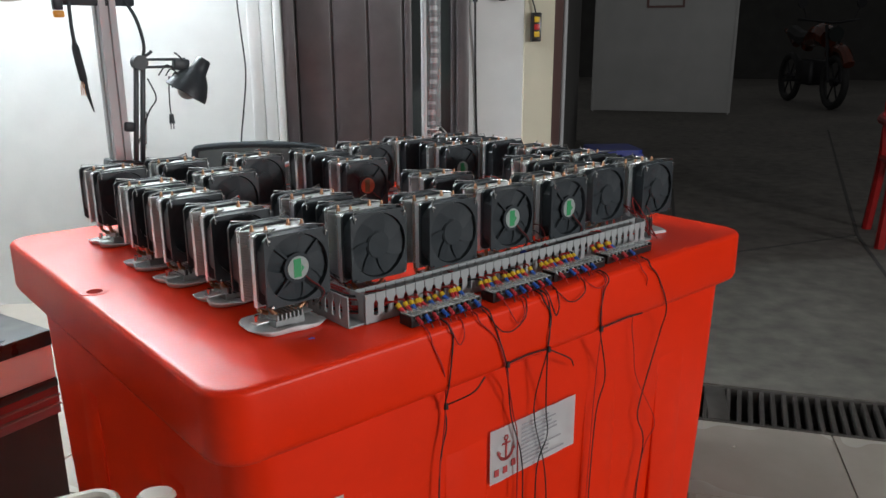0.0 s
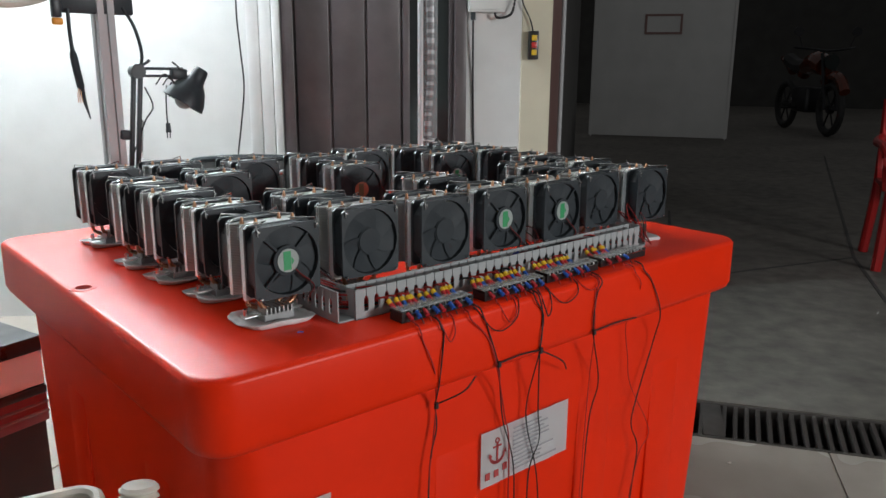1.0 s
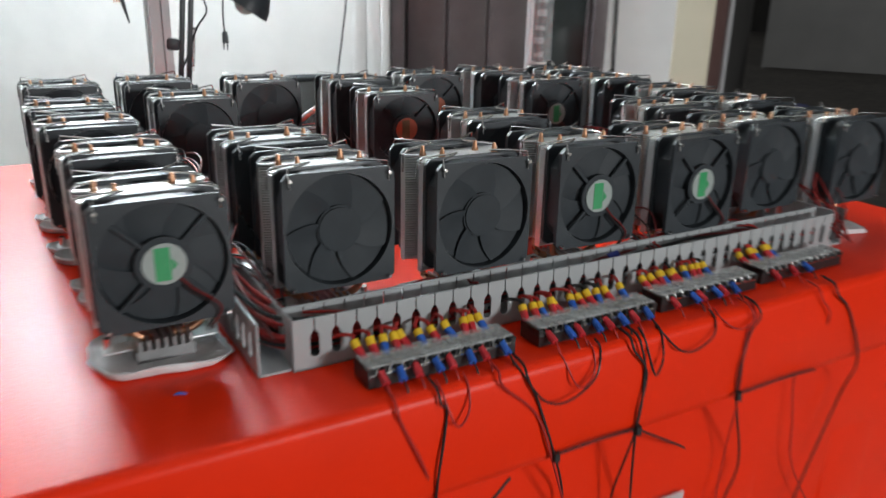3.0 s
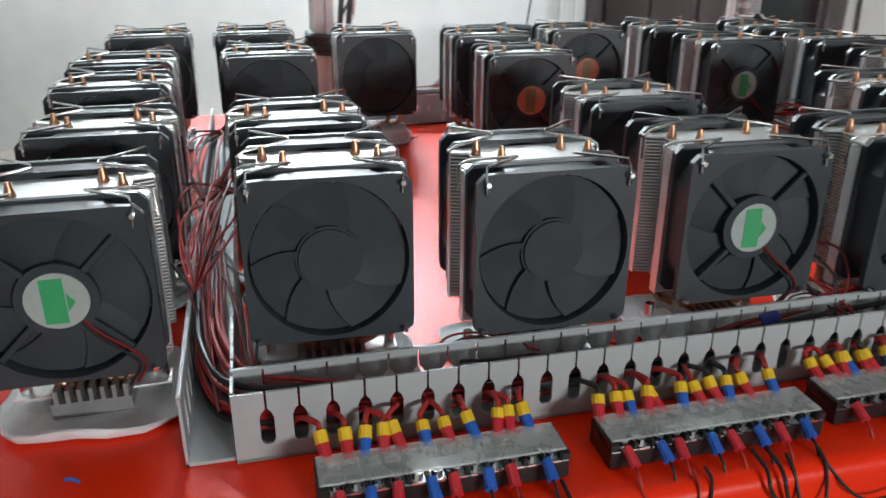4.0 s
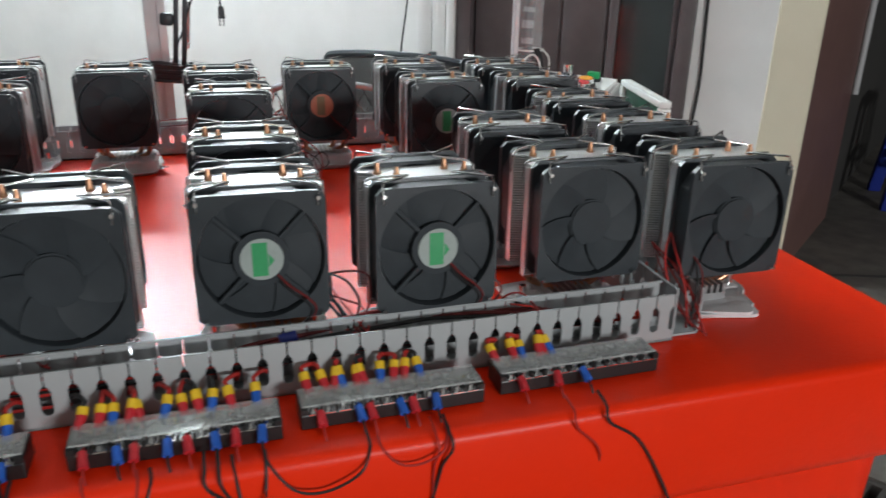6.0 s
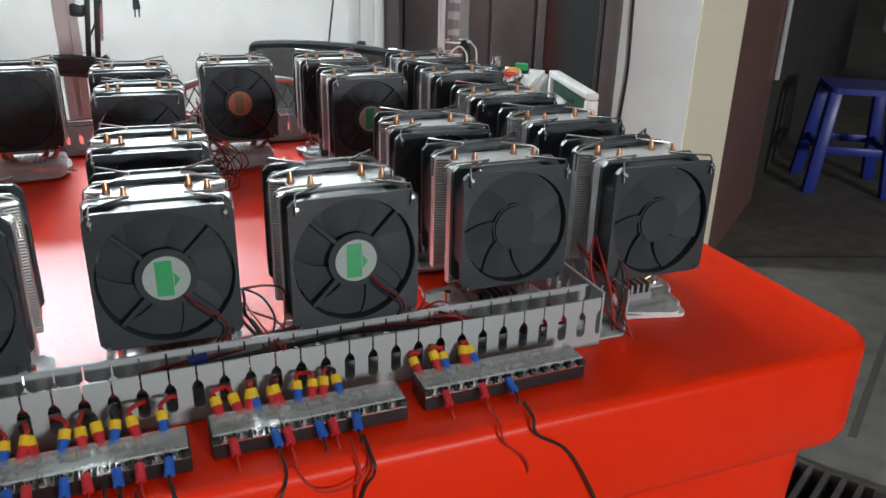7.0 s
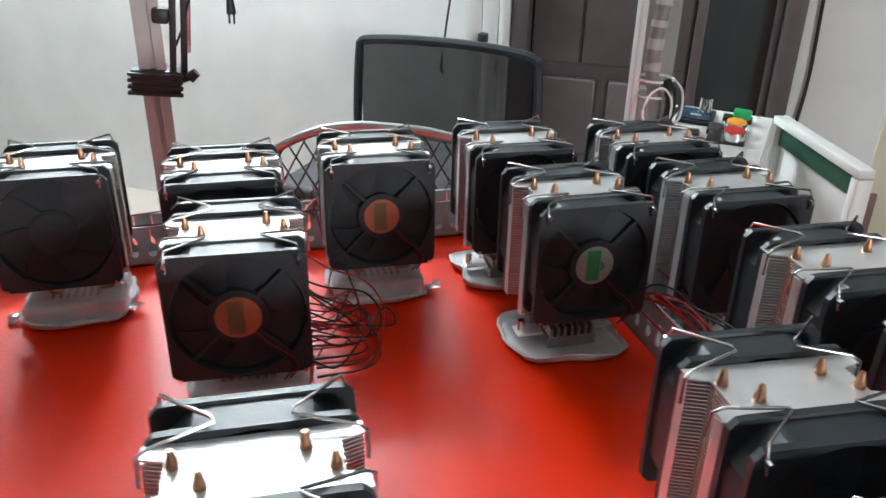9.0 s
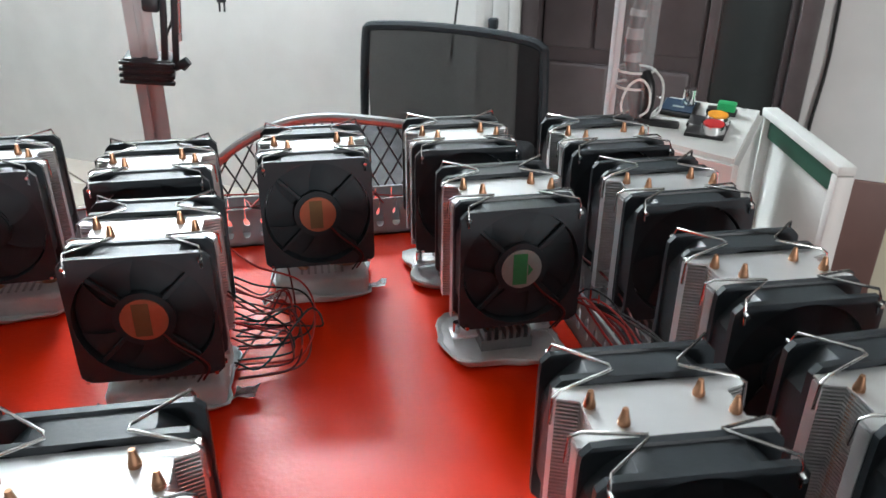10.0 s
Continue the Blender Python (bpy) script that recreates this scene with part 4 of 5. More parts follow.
desk = thing("clamp_lamp", pose(0.453, 1.45, 0.748, 0, 6, 0) @ pose(0, 0, -0.755), "black folding desk lamp clamped to the aluminium post", "lamp")
bm = block(B(), -0.070, -0.012, 0.722, 0.012, 0.06, 0.768, 0.006)
part("clamp", bm, BLACK, desk)
for k in range(4):
    part("clamp_fin", block(B(), -0.075, -0.016, 0.724 + k * 0.011, 0.016, 0.0, 0.730 + k * 0.011, 0.002), BLACK, desk)
bm = cyl(B(), (0.012, 0.0, 0.75), (0.026, -0.004, 0.757), 0.005, seg=10)
cyl(bm, (0.026, -0.004, 0.757), (0.038, -0.006, 0.768), 0.010, 0.008, 12)
part("clamp_knob", bm, BLACK, desk)
for x in (-0.006, 0.012):
    part("lower_arm", block(B(), x, -0.007, 0.755, x + 0.011, 0.007, 1.030, 0.002), BLACK, desk)
part("spring", cyl(B(), (0.024, 0, 0.80), (0.024, 0, 0.90), 0.005, seg=10), STEEL, desk)
part("side_knob", block(B(), -0.034, -0.01, 0.845, -0.006, 0.01, 0.872, 0.006), BLACK, desk)
bm = cyl(B(), (0.008, -0.014, 1.030), (0.008, 0.014, 1.030), 0.02, seg=20)
part("elbow", bm, BLACK, desk)
for z in (1.038, 1.018):
    part("upper_arm", cyl(B(), (0.01, 0, z), (0.135, 0.0, z + 0.012), 0.0038, seg=8), BLACK, desk)
bm = block(B(), 0.10, -0.012, 1.018, 0.145, 0.012, 1.050, 0.005)
part("head_joint", bm, BLACK, desk)
prof = [(0.016, 0.055), (0.020, 0.05), (0.023, 0.03), (0.026, 0.015), (0.042, -0.005), (0.056, -0.035), (0.060, -0.055)]
bm = B()
rings = []
for r, z in prof + [(r - 0.002, z - 0.001) for r, z in reversed(prof)]:
    rings.append([bm.verts.new((r * math.cos(2 * math.pi * k / 28), r * math.sin(2 * math.pi * k / 28), z)) for k in range(28)])
for a, b in zip(rings, rings[1:]):
    for k in range(28):
        bm.faces.new((a[k], a[(k + 1) % 28], b[(k + 1) % 28], b[k]))
bm.faces.new(rings[0])
bmesh.ops.transform(bm, matrix=pose(0.160, -0.01, 1.005, 8, 26, 0), verts=bm.verts)
part("shade", bm, BLACK, desk, "black conical metal lamp shade")
bm = bmesh.new()
bmesh.ops.create_uvsphere(bm, u_segments=16, v_segments=10, radius=0.026)
bmesh.ops.transform(bm, matrix=pose(0.160, -0.01, 1.005, 8, 26, 0) @ pose(0, 0, -0.045), verts=bm.verts)
part("bulb", bm, STICK_W, desk, "unlit white bulb")
part("cord", sweep(B(), [(0.03, 0, 0.99), (0.05, -0.01, 0.94), (0.03, -0.01, 0.90), (0.015, 0, 0.84), (0.0, 0, 0.80)], 0.0022, 6, 8), WIRE_K, desk)
part("cord", sweep(B(), [(0.09, 0, 1.0), (0.086, -0.01, 0.96), (0.088, -0.012, 0.92), (0.092, -0.012, 0.895)], 0.002, 6, 8), WIRE_K, desk)
bm = cyl(B(), (0.092, -0.012, 0.897), (0.095, -0.012, 0.872), 0.006, 0.008, 10)
for dx in (-0.004, 0.004):
    cyl(bm, (0.095 + dx, -0.012, 0.873), (0.096 + dx, -0.012, 0.856), 0.0016, seg=6)
part("plug", bm, BLACK, desk, "black mains plug")
for k in range(3):
    part("cord", sweep(B(), [(0.06 + 0.02 * k, 0, 1.0), (0.08 + 0.01 * k, -0.012, 1.03 - 0.01 * k), (0.11, -0.015, 1.0), (0.09, -0.02, 0.97)], 0.002, 6, 8), WIRE_K, desk)
part("tie", sweep(B(), [(0.14, 0, 1.02), (0.12, -0.01, 1.05), (0.10, -0.01, 1.065)], 0.0025, 6, 6), WIRE_K, desk)

hold = thing("post_bracket", pose(0.405, 1.45, 1.165), "black bracket with hanging cables on the aluminium post", "bracket")
part("plate", block(B(), -0.105, 0, 0.0, 0.09, 0.012, 0.12, 0.006), BLACK, hold)
part("grip", block(B(), -0.118, -0.02, -0.012, -0.095, 0.0, 0.05, 0.004), BLACK, hold)
part("grip_pad", block(B(), -0.119, -0.021, -0.03, -0.094, -0.004, -0.013, 0.004), ORANGE, hold, "orange rubber pad")
part("cable_sleeve", sweep(B(), [(-0.079, -0.01, 0.01), (-0.080, -0.012, -0.05), (-0.077, -0.012, -0.10), (-0.071, -0.012, -0.15), (-0.066, -0.012, -0.185)], 0.0095, 10, 6, taper=lambda t: 0.5 if t < 0.45 else min(1, 0.5 + (t - 0.45) * 8)), BLACK, hold)
part("cable_end", sweep(B(), [(-0.066, -0.012, -0.185), (-0.060, -0.012, -0.22), (-0.050, -0.012, -0.265)], 0.008, 8, 6, taper=lambda t: 1 - 0.8 * t), BLACK, hold)
for k in range(3):
    part("stripped_wire", sweep(B(), [(-0.063 - 0.004 * k, -0.016, -0.182), (-0.069 - 0.004 * k, -0.018, -0.20), (-0.067 - 0.005 * k, -0.018, -0.222)], 0.0012, 5, 4), COPPER, hold)
part("hose", sweep(B(), [(-0.32, 0.02, 0.03), (-0.22, 0.0, 0.015), (-0.14, 0.0, 0.03), (-0.09, 0, 0.06)], 0.010, 8, 6), BEIGE, hold, "pale flexible hose")
part("hook", sweep(B(), [(0.06, 0, 0.02), (0.085, -0.006, -0.03), (0.098, -0.008, -0.09), (0.094, -0.008, -0.125), (0.075, -0.008, -0.138)], 0.0045, 8, 6), BLACK, hold)
part("hook_tip", sweep(B(), [(0.094, -0.008, -0.13), (0.108, -0.008, -0.122), (0.118, -0.008, -0.115)], 0.004, 8, 4), BLACK, hold)

# ---- clear tube with cables by the control console ----
tube = thing("cable_tube", pose(1.070, 0.913, 0), "clear plastic tube holding a grey cable, tied to a post", "tube")
part("tube_wall", cyl(B(), (0, 0, 0.0), (0, 0, 2.3), 0.021, seg=24), TUBE, tube, "clear plastic tube")
part("cable_core", sweep(B(), [(0.006, -0.003, 0.74), (0.003, -0.002, 0.81), (-0.006, 0, 0.86), (-0.005, 0, 0.90), (0.001, 0, 0.95), (0.006, 0, 1.05), (-0.002, 0, 1.3), (0.004, 0, 1.7), (0.0, 0, 2.28)], 0.0085, 12, 6), SLEEVE, tube)
core_x = [(0.74, 0.006), (0.81, 0.003), (0.86, -0.006), (0.90, -0.005), (0.95, 0.001), (1.05, 0.006), (1.3, -0.002), (1.7, 0.004), (2.28, 0.0)]
for k in range(52):
    z = 0.855 + k * 0.027
    (za, xa), (zb, xb) = [(p, q) for p, q in zip(core_x, core_x[1:]) if p[0] <= z < q[0]][0]
    x = xa + (xb - xa) * (z - za) / (zb - za)
    part("core_band", cyl(B(), (x - 0.0006, 0, z), (x + 0.0004, 0.0005, z + 0.011 + 0.003 * math.sin(k * 2.3)), 0.0102, 0.0098, 14), BAND_W, tube)
part("cable_joint", sweep(B(), [(0.004, -0.020, 0.846), (0.007, -0.029, 0.832), (0.008, -0.031, 0.812), (0.006, -0.028, 0.792)], 0.0068, 12, 6), TBLACK, tube, "black cable joint below the ties")
part("backing_post", block(B(), -0.030, 0.000, 0, -0.0215, 0.014, 2.3, 0.001), POST, tube, "thin metal strip")
for z in (0.825, 0.845):
    bm = washer(B(), 0.0225, lambda a: 0.0240, -0.0014, 0.0014, 24)
    bmesh.ops.transform(bm, matrix=pose(0, 0, z, 90), verts=bm.verts)
    part("zip_tie", bm, PLATE_W, tube, "white zip tie")
part("tie_tail", sweep(B(), [(0.024, -0.004, 0.845), (0.03, -0.02, 0.83), (0.024, -0.03, 0.80), (0.012, -0.025, 0.79)], 0.0016, 6, 6), PLATE_W, tube)

# ---- white control console ----
cons = thing("control_console", Matrix.Translation((1.045, 0.868, -0.002)), "white control console with display, chrome knob and coloured push buttons", "control panel")
TL, TR, BR, BL = Vector((0.096, 0.085, 0.800)), Vector((0.193, 0.008, 0.796)), Vector((0.073, -0.131, 0.785)), Vector((-0.012, -0.02, 0.787))
bm = B()
up = [bm.verts.new(v) for v in (BL, BR, TR, TL)]
lo = [bm.verts.new((v.x * 1.06 - 0.003, v.y * 1.06 - 0.003, 0.0)) for v in (BL, BR, TR, TL)]
bm.faces.new(up)
bm.faces.new(lo[::-1])
for k in range(4):
    bm.faces.new((up[k], up[(k + 1) % 4], lo[(k + 1) % 4], lo[k]))
bmesh.ops.bevel(bm, geom=bm.edges[:], offset=0.006, segments=2, affect="EDGES")
part("housing", bm, PLATE_W, cons)
ux = (TR - TL).normalized()
uy = (TL - BL).normalized()
uz = ux.cross(uy).normalized()
uy = uz.cross(ux)
PM = Matrix(((ux.x, uy.x, uz.x, BL.x), (ux.y, uy.y, uz.y, BL.y), (ux.z, uy.z, uz.z, BL.z), (0, 0, 0, 1)))


def on_panel(name, bm, material, label=""):
    bmesh.ops.transform(bm, matrix=PM, verts=bm.verts)
    return part(name, bm, material, cons, label)


on_panel("display_frame", block(B(), 0.020, 0.078, 0.0, 0.066, 0.128, 0.005, 0.001), TBLACK)
on_panel("display", block(B(), 0.024, 0.083, 0.005, 0.062, 0.123, 0.0065), LCD, "blue display window")
on_panel("display_lines", block(B(), 0.036, 0.095, 0.0065, 0.050, 0.100, 0.0069), STICK_W)
bm = cyl(B(), (0.052, 0.113, 0.005), (0.052, 0.113, 0.026), 0.0085, 0.0078, 24)
on_panel("knob", bm, CHROME, "chrome turning knob")
on_panel("rocker_base", block(B(), 0.076, 0.106, 0.0, 0.112, 0.122, 0.006, 0.001), TBLACK)
on_panel("rocker", block(B(), 0.088, 0.107, 0.005, 0.110, 0.121, 0.016, 0.002), GREEN, "green rocker switch")
for py, mtl, lab in ((0.068, ORANGE, "orange push button"), (0.038, REDB, "red push button")):
    on_panel("button_base", block(B(), 0.062 + (0.068 - py) * 0.1, py - 0.016, 0.0, 0.110, py + 0.015, 0.006, 0.0015), TBLACK)
    on_panel("button_ring", cyl(B(), (0.095, py, 0.005), (0.095, py, 0.016), 0.0143, 0.0137, 28), CHROME, "chrome button ring")
    on_panel("button", cyl(B(), (0.095, py, 0.016), (0.095, py, 0.0172), 0.0122, 0.0116, 28), mtl, lab)
for x, y in ((0.012, 0.135), (0.118, 0.138), (0.118, 0.012)):
    on_panel("corner_screw", cyl(B(), (x, y, 0), (x, y, 0.003), 0.0035, seg=12), CHROME)

plug = thing("cable_connector", pose(1.074, 0.868, 0.786, 0, 0, -33), "black cable connector lying on the white console", "connector")
part("shell", block(B(), 0, -0.006, 0, 0.036, 0.006, 0.009, 0.003), TBLACK, plug)
part("strain_relief", cyl(B(), (-0.018, 0, 0.005), (0.002, 0, 0.005), 0.0026, 0.0042, 10), TBLACK, plug)
part("cord", sweep(B(), [(-0.017, 0, 0.005), (-0.030, 0.001, 0.008), (-0.036, 0.004, 0.022), (-0.030, 0.006, 0.044), (-0.016, 0.006, 0.054), (-0.004, 0.004, 0.042), (-0.003, 0.002, 0.020), (-0.012, 0.002, 0.010)], 0.0016, 6, 6), PLATE_W, plug, "thin white cord looping back")

side = thing("console_frame", Matrix.Translation((1.238, 0.801, 0)), "white metal side frame with a dark green strip", "frame")
ang = math.degrees(math.atan2(0.19, 0.042)) - 90
for nm, a, mtl in (("top_rail", (0.004, -0.110, 0.777, 0.024, 0.110, 0.788), PLATE_W), ("near_post", (0.004, -0.111, 0.0, 0.024, -0.097, 0.7765), PLATE_W), ("far_post", (0.004, 0.097, 0.0, 0.024, 0.110, 0.7765), PLATE_W),
                   ("side_sheet", (0.016, -0.0965, 0.0, 0.021, 0.0965, 0.7765), PLATE_W), ("green_strip", (0.011, -0.0965, 0.750, 0.0158, 0.0965, 0.7760), DGREEN), ("dark_gasket", (0.010, -0.0965, 0.0, 0.0158, -0.0925, 0.7495), TBLACK)):
    bm = block(B(), *a, 0.002)
    bmesh.ops.transform(bm, matrix=pose(-0.01, 0, 0, 0, 0, ang), verts=bm.verts)
    part(nm, bm, mtl, side, "dark green tape strip" if nm == "green_strip" else "")

# ---- office chairs behind the tub ----
ch = thing("office_chair", pose(1.070, 1.910, -0.004, 0, 0, -35.6), "black office chair with a framed mesh back", "chair")
top = [(-0.2375, 0.680), (-0.232, 0.698), (-0.215, 0.706), (-0.12, 0.714), (0.0, 0.716), (0.12, 0.712), (0.205, 0.702), (0.230, 0.690), (0.2375, 0.670)]
pts = [(-0.25, 0, 0.36), (-0.245, 0, 0.55)] + [(x, 0.004, z - 0.012) for x, z in top] + [(0.245, 0, 0.50), (0.25, 0, 0.36)]
bm = sweep(B(), pts, 0.012, 8, 6)
bmesh.ops.scale(bm, vec=(1, 0.8, 1), verts=bm.verts)
part("back_frame", bm, BLACK, ch)
bm = B()
cp = curve_points(pts[2:-2], 6)
hi = [bm.verts.new((p.x * 0.99, 0.0, p.z)) for p in cp]
lo = [bm.verts.new((p.x * 0.99, 0.01, 0.38)) for p in cp]
for k in range(len(cp) - 1):
    bm.faces.new((hi[k], hi[k + 1], lo[k + 1], lo[k]))
bmesh.ops.solidify(bm, geom=bm.faces[:], thickness=0.004)
part("back_mesh", bm, MESH_K, ch, "black woven mesh")
part("bottom_rail", block(B(), -0.25, -0.012, 0.35, 0.25, 0.012, 0.39, 0.008), BLACK, ch)
part("seat", block(B(), -0.24, -0.46, 0.40, 0.24, -0.02, 0.46, 0.02, 3), MESH_K, ch)
part("gas_lift", cyl(B(), (0, -0.24, 0.08), (0, -0.24, 0.40), 0.025, seg=16), BLACK, ch)
for k in range(5):
    a = radians(72 * k)
    part("base_arm", sweep(B(), [(0, -0.24, 0.10), (0.15 * math.cos(a), -0.24 + 0.15 * math.sin(a), 0.085), (0.27 * math.cos(a), -0.24 + 0.27 * math.sin(a), 0.065)], 0.02, 8, 4), BLACK, ch)
    part("castor", cyl(B(), (0.27 * math.cos(a) - 0.012, -0.24 + 0.27 * math.sin(a), 0.035), (0.27 * math.cos(a) + 0.012, -0.24 + 0.27 * math.sin(a), 0.035), 0.025, seg=16), RUBBER, ch)

ch2 = thing("wire_back_chair", pose(0.69, 0.955, -0.013, 0, 0, -8), "chair with a curved grey metal rim and black wire lattice back", "chair")
rim = [(-0.175, 0.0, 0.70), (-0.14, 0, 0.747), (-0.10, 0, 0.778), (-0.05, 0, 0.800), (0, 0, 0.806), (0.05, 0, 0.802), (0.10, 0, 0.794), (0.15, 0, 0.775), (0.19, 0, 0.73), (0.20, 0, 0.66)]
part("rim", sweep(B(), rim, 0.0062, 10, 6), RIMM, ch2, "bent grey metal rim")
cp = curve_points(rim, 3)
rx_, rz_ = [p.x for p in cp], [p.z for p in cp]
for slope in (-1, 1):
    for k in range(34):
        # one strand of the lattice, from the low rail up to the rim
        x_low = -0.36 + k * 0.0215
        run = []
        for i in range(41):
            z = 0.60 + 0.21 * i / 40
            x = x_low + slope * 0.55 * (z - 0.60) + (0.12 if slope < 0 else 0)
            if -0.172 < x < 0.196 and z < float(np.interp(x, rx_, rz_)) - 0.003:
                run.append((x, 0.002 * slope, z))
        if len(run) > 2:
            part("lattice_wire", sweep(B(), [run[0], run[-1]], 0.0013, 5, 0), BLACK, ch2)
part("back_rail", cyl(B(), (-0.174, 0.002, 0.60), (0.198, 0.002, 0.60), 0.005, seg=8), BLACK, ch2)
for x in (-0.172, 0.198):
    part("leg", cyl(B(), (x, 0, 0.013), (x, 0, 0.70), 0.009, seg=10), BLACK, ch2)
    part("leg", cyl(B(), (x, 0.36, 0.013), (x, 0.36, 0.44), 0.009, seg=10), BLACK, ch2)
part("seat", block(B(), -0.18, 0.0, 0.42, 0.205, 0.37, 0.45, 0.01), BLACK, ch2)

# ---- wall fittings ----
sw = thing("switch_box", WALL @ pose(0.755, -0.001, 1.245), "white electrical box on the white wall", "switch box")
part("body", block(B(), 0.0, -0.045, 0, 0.15, -0.001, 0.20, 0.006), PLATE_W, sw)
part("cover", block(B(), 0.008, -0.050, 0.01, 0.142, -0.0455, 0.19, 0.004), PLATE_W, sw)
part("switch", block(B(), 0.085, -0.058, 0.055, 0.105, -0.0505, 0.09, 0.003), TBLACK, sw, "small black switch")
part("conduit", cyl(B(), (0.02, -0.03, -0.03), (0.02, -0.03, 0.02), 0.010, seg=12), BLACK, sw)
bm = sweep(B(), [(0.775, -0.03, 1.22), (0.78, -0.012, 1.0), (0.785, -0.008, 0.8), (0.79, -0.008, 0.62), (0.782, -0.01, 0.45), (0.80, -0.01, 0.36)], 0.0045, 8, 8)
solid("power_cable", bm, WIRE_K, "black power cable hanging down the white wall", "cable", m=WALL)
bm = sweep(B(), [(0.86, -0.03, 1.26), (0.875, -0.035, 1.225), (0.93, -0.035, 1.24), (0.95, -0.02, 1.30)], 0.005, 8, 8)
solid("power_cable", bm, WIRE_K, "black cable looping out of the switch box", "cable", m=WALL)
bm = sweep(B(), [(0.96, -0.02, 1.36), (0.985, -0.02, 1.28), (1.015, -0.02, 1.22), (1.03, -0.02, 1.17)], 0.003, 8, 8)
solid("power_cable", bm, WIRE_K, "thin black cable of the push button box", "cable", m=WALL)
pb = thing("push_button_box", WALL @ pose(1.03, -0.006, 1.06), "black hanging switch box with yellow and red buttons", "switch box")
part("case", block(B(), -0.02, -0.035, 0, 0.02, -0.001, 0.115, 0.005), TBLACK, pb)
for z, mtl in ((0.018, MARK_Y), (0.047, REDB), (0.076, MARK_Y)):
    part("button", block(B(), -0.011, -0.040, z, 0.011, -0.0355, z + 0.022, 0.002), mtl, pb)
bm = sweep(B(), [(-0.155, -0.035, 1.5), (-0.165, -0.033, 1.25), (-0.158, -0.033, 1.1), (-0.15, -0.033, 0.95), (-0.168, -0.033, 0.80), (-0.185, -0.03, 0.69), (-0.20, -0.03, 0.55)], 0.0032, 8, 8)
solid("wall_cable", bm, WIRE_K, "thin dark cable hanging along the white wall", "cable", m=WALL)
bm = block(B(), -0.085, -0.05, 0.645, -0.06, -0.025, 0.675, 0.004)
solid("cable_clip", bm, BLACK, "small dark clip on the white moulding", "clip", m=WALL)

# ---- low bench past the tub ----
bench = thing("low_bench", pose(-0.343, 0.985, 0, 0, 0, 17), "low bench with black rails, white panel and maroon base", "bench")
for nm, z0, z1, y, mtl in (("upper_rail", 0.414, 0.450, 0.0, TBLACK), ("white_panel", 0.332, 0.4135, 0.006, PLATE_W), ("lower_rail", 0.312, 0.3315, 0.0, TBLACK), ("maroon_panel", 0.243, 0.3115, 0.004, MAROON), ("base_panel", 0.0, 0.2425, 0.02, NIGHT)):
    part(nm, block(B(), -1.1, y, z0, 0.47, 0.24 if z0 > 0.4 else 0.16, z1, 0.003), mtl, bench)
for z in (0.268, 0.290):
    part("bead", cyl(B(), (-1.1, 0.003, z), (0.47, 0.003, z), 0.004, seg=8), BROWN, bench)

# ---- things by the foot of the tub ----
cr = thing("plastic_crate", pose(-0.040, 0.266, 0, 0, 0, -13), "open beige plastic crate with a rounded rim", "crate")
bm = prism(B(), round_rect(-0.20, -0.28, 0.0, 0.0, 0.03, 5), 0.0, 0.512)
bm.faces.ensure_lookup_table()
top_face = max(bm.faces, key=lambda f: f.calc_center_median().z)
bmesh.ops.inset_region(bm, faces=[top_face], thickness=0.006)
bmesh.ops.translate(bm, vec=(0, 0, -0.30), verts=top_face.verts)
part("bin", bm, BEIGE, cr)
rim_pts = [(x, y, 0.512) for x, y in round_rect(-0.20, -0.28, 0.0, 0.0, 0.03, 5)]
part("rim", sweep(B(), rim_pts + rim_pts[:1], 0.008, 8, 0), BEIGE, cr)
hs = thing("corrugated_hose", pose(-0.058, 0.072, 0), "beige corrugated hose end standing by the tub", "hose")
bm = B()
pts = curve_points([(0.0, 0, 0.0), (0.0, 0, 0.3), (0.005, 0.0, 0.53), (0.013, 0.01, 0.600)], 34)
sweep(bm, pts, 0.02, 12, 0, taper=lambda t: 1 + 0.10 * math.sin(t * 520))
part("hose_wall", bm, BEIGE, hs)

# ---- yard: stool, red chair, gate panel, motorbike ----
st = thing("plastic_stool", pose(3.42, 2.07, 0, 0, 0, -35), "blue plastic stool on the concrete", "stool")
bm = prism(B(), round_rect(-0.14, -0.14, 0.14, 0.14, 0.03, 4), 0.425, 0.45)
part("seat", bm, BLUE, st)
for sx in (-1, 1):
    for sy in (-1, 1):
        bm = B()
        block(bm, -0.025, -0.025, 0, 0.025, 0.025, 0.43, 0.006)
        for v in bm.verts:
            k = 1 - v.co.z / 0.43
            v.co.x += sx * (0.115 + 0.04 * k)
            v.co.y += sy * (0.115 + 0.04 * k)
        part("leg", bm, BLUE, st)
for sx in (-1, 1):
    part("stretcher", block(B(), sx * 0.135 - 0.008, -0.12, 0.17, sx * 0.135 + 0.008, 0.12, 0.205, 0.003), BLUE, st)
    part("stretcher", block(B(), -0.12, sx * 0.135 - 0.008, 0.17, 0.12, sx * 0.135 + 0.008, 0.205, 0.003), BLUE, st)

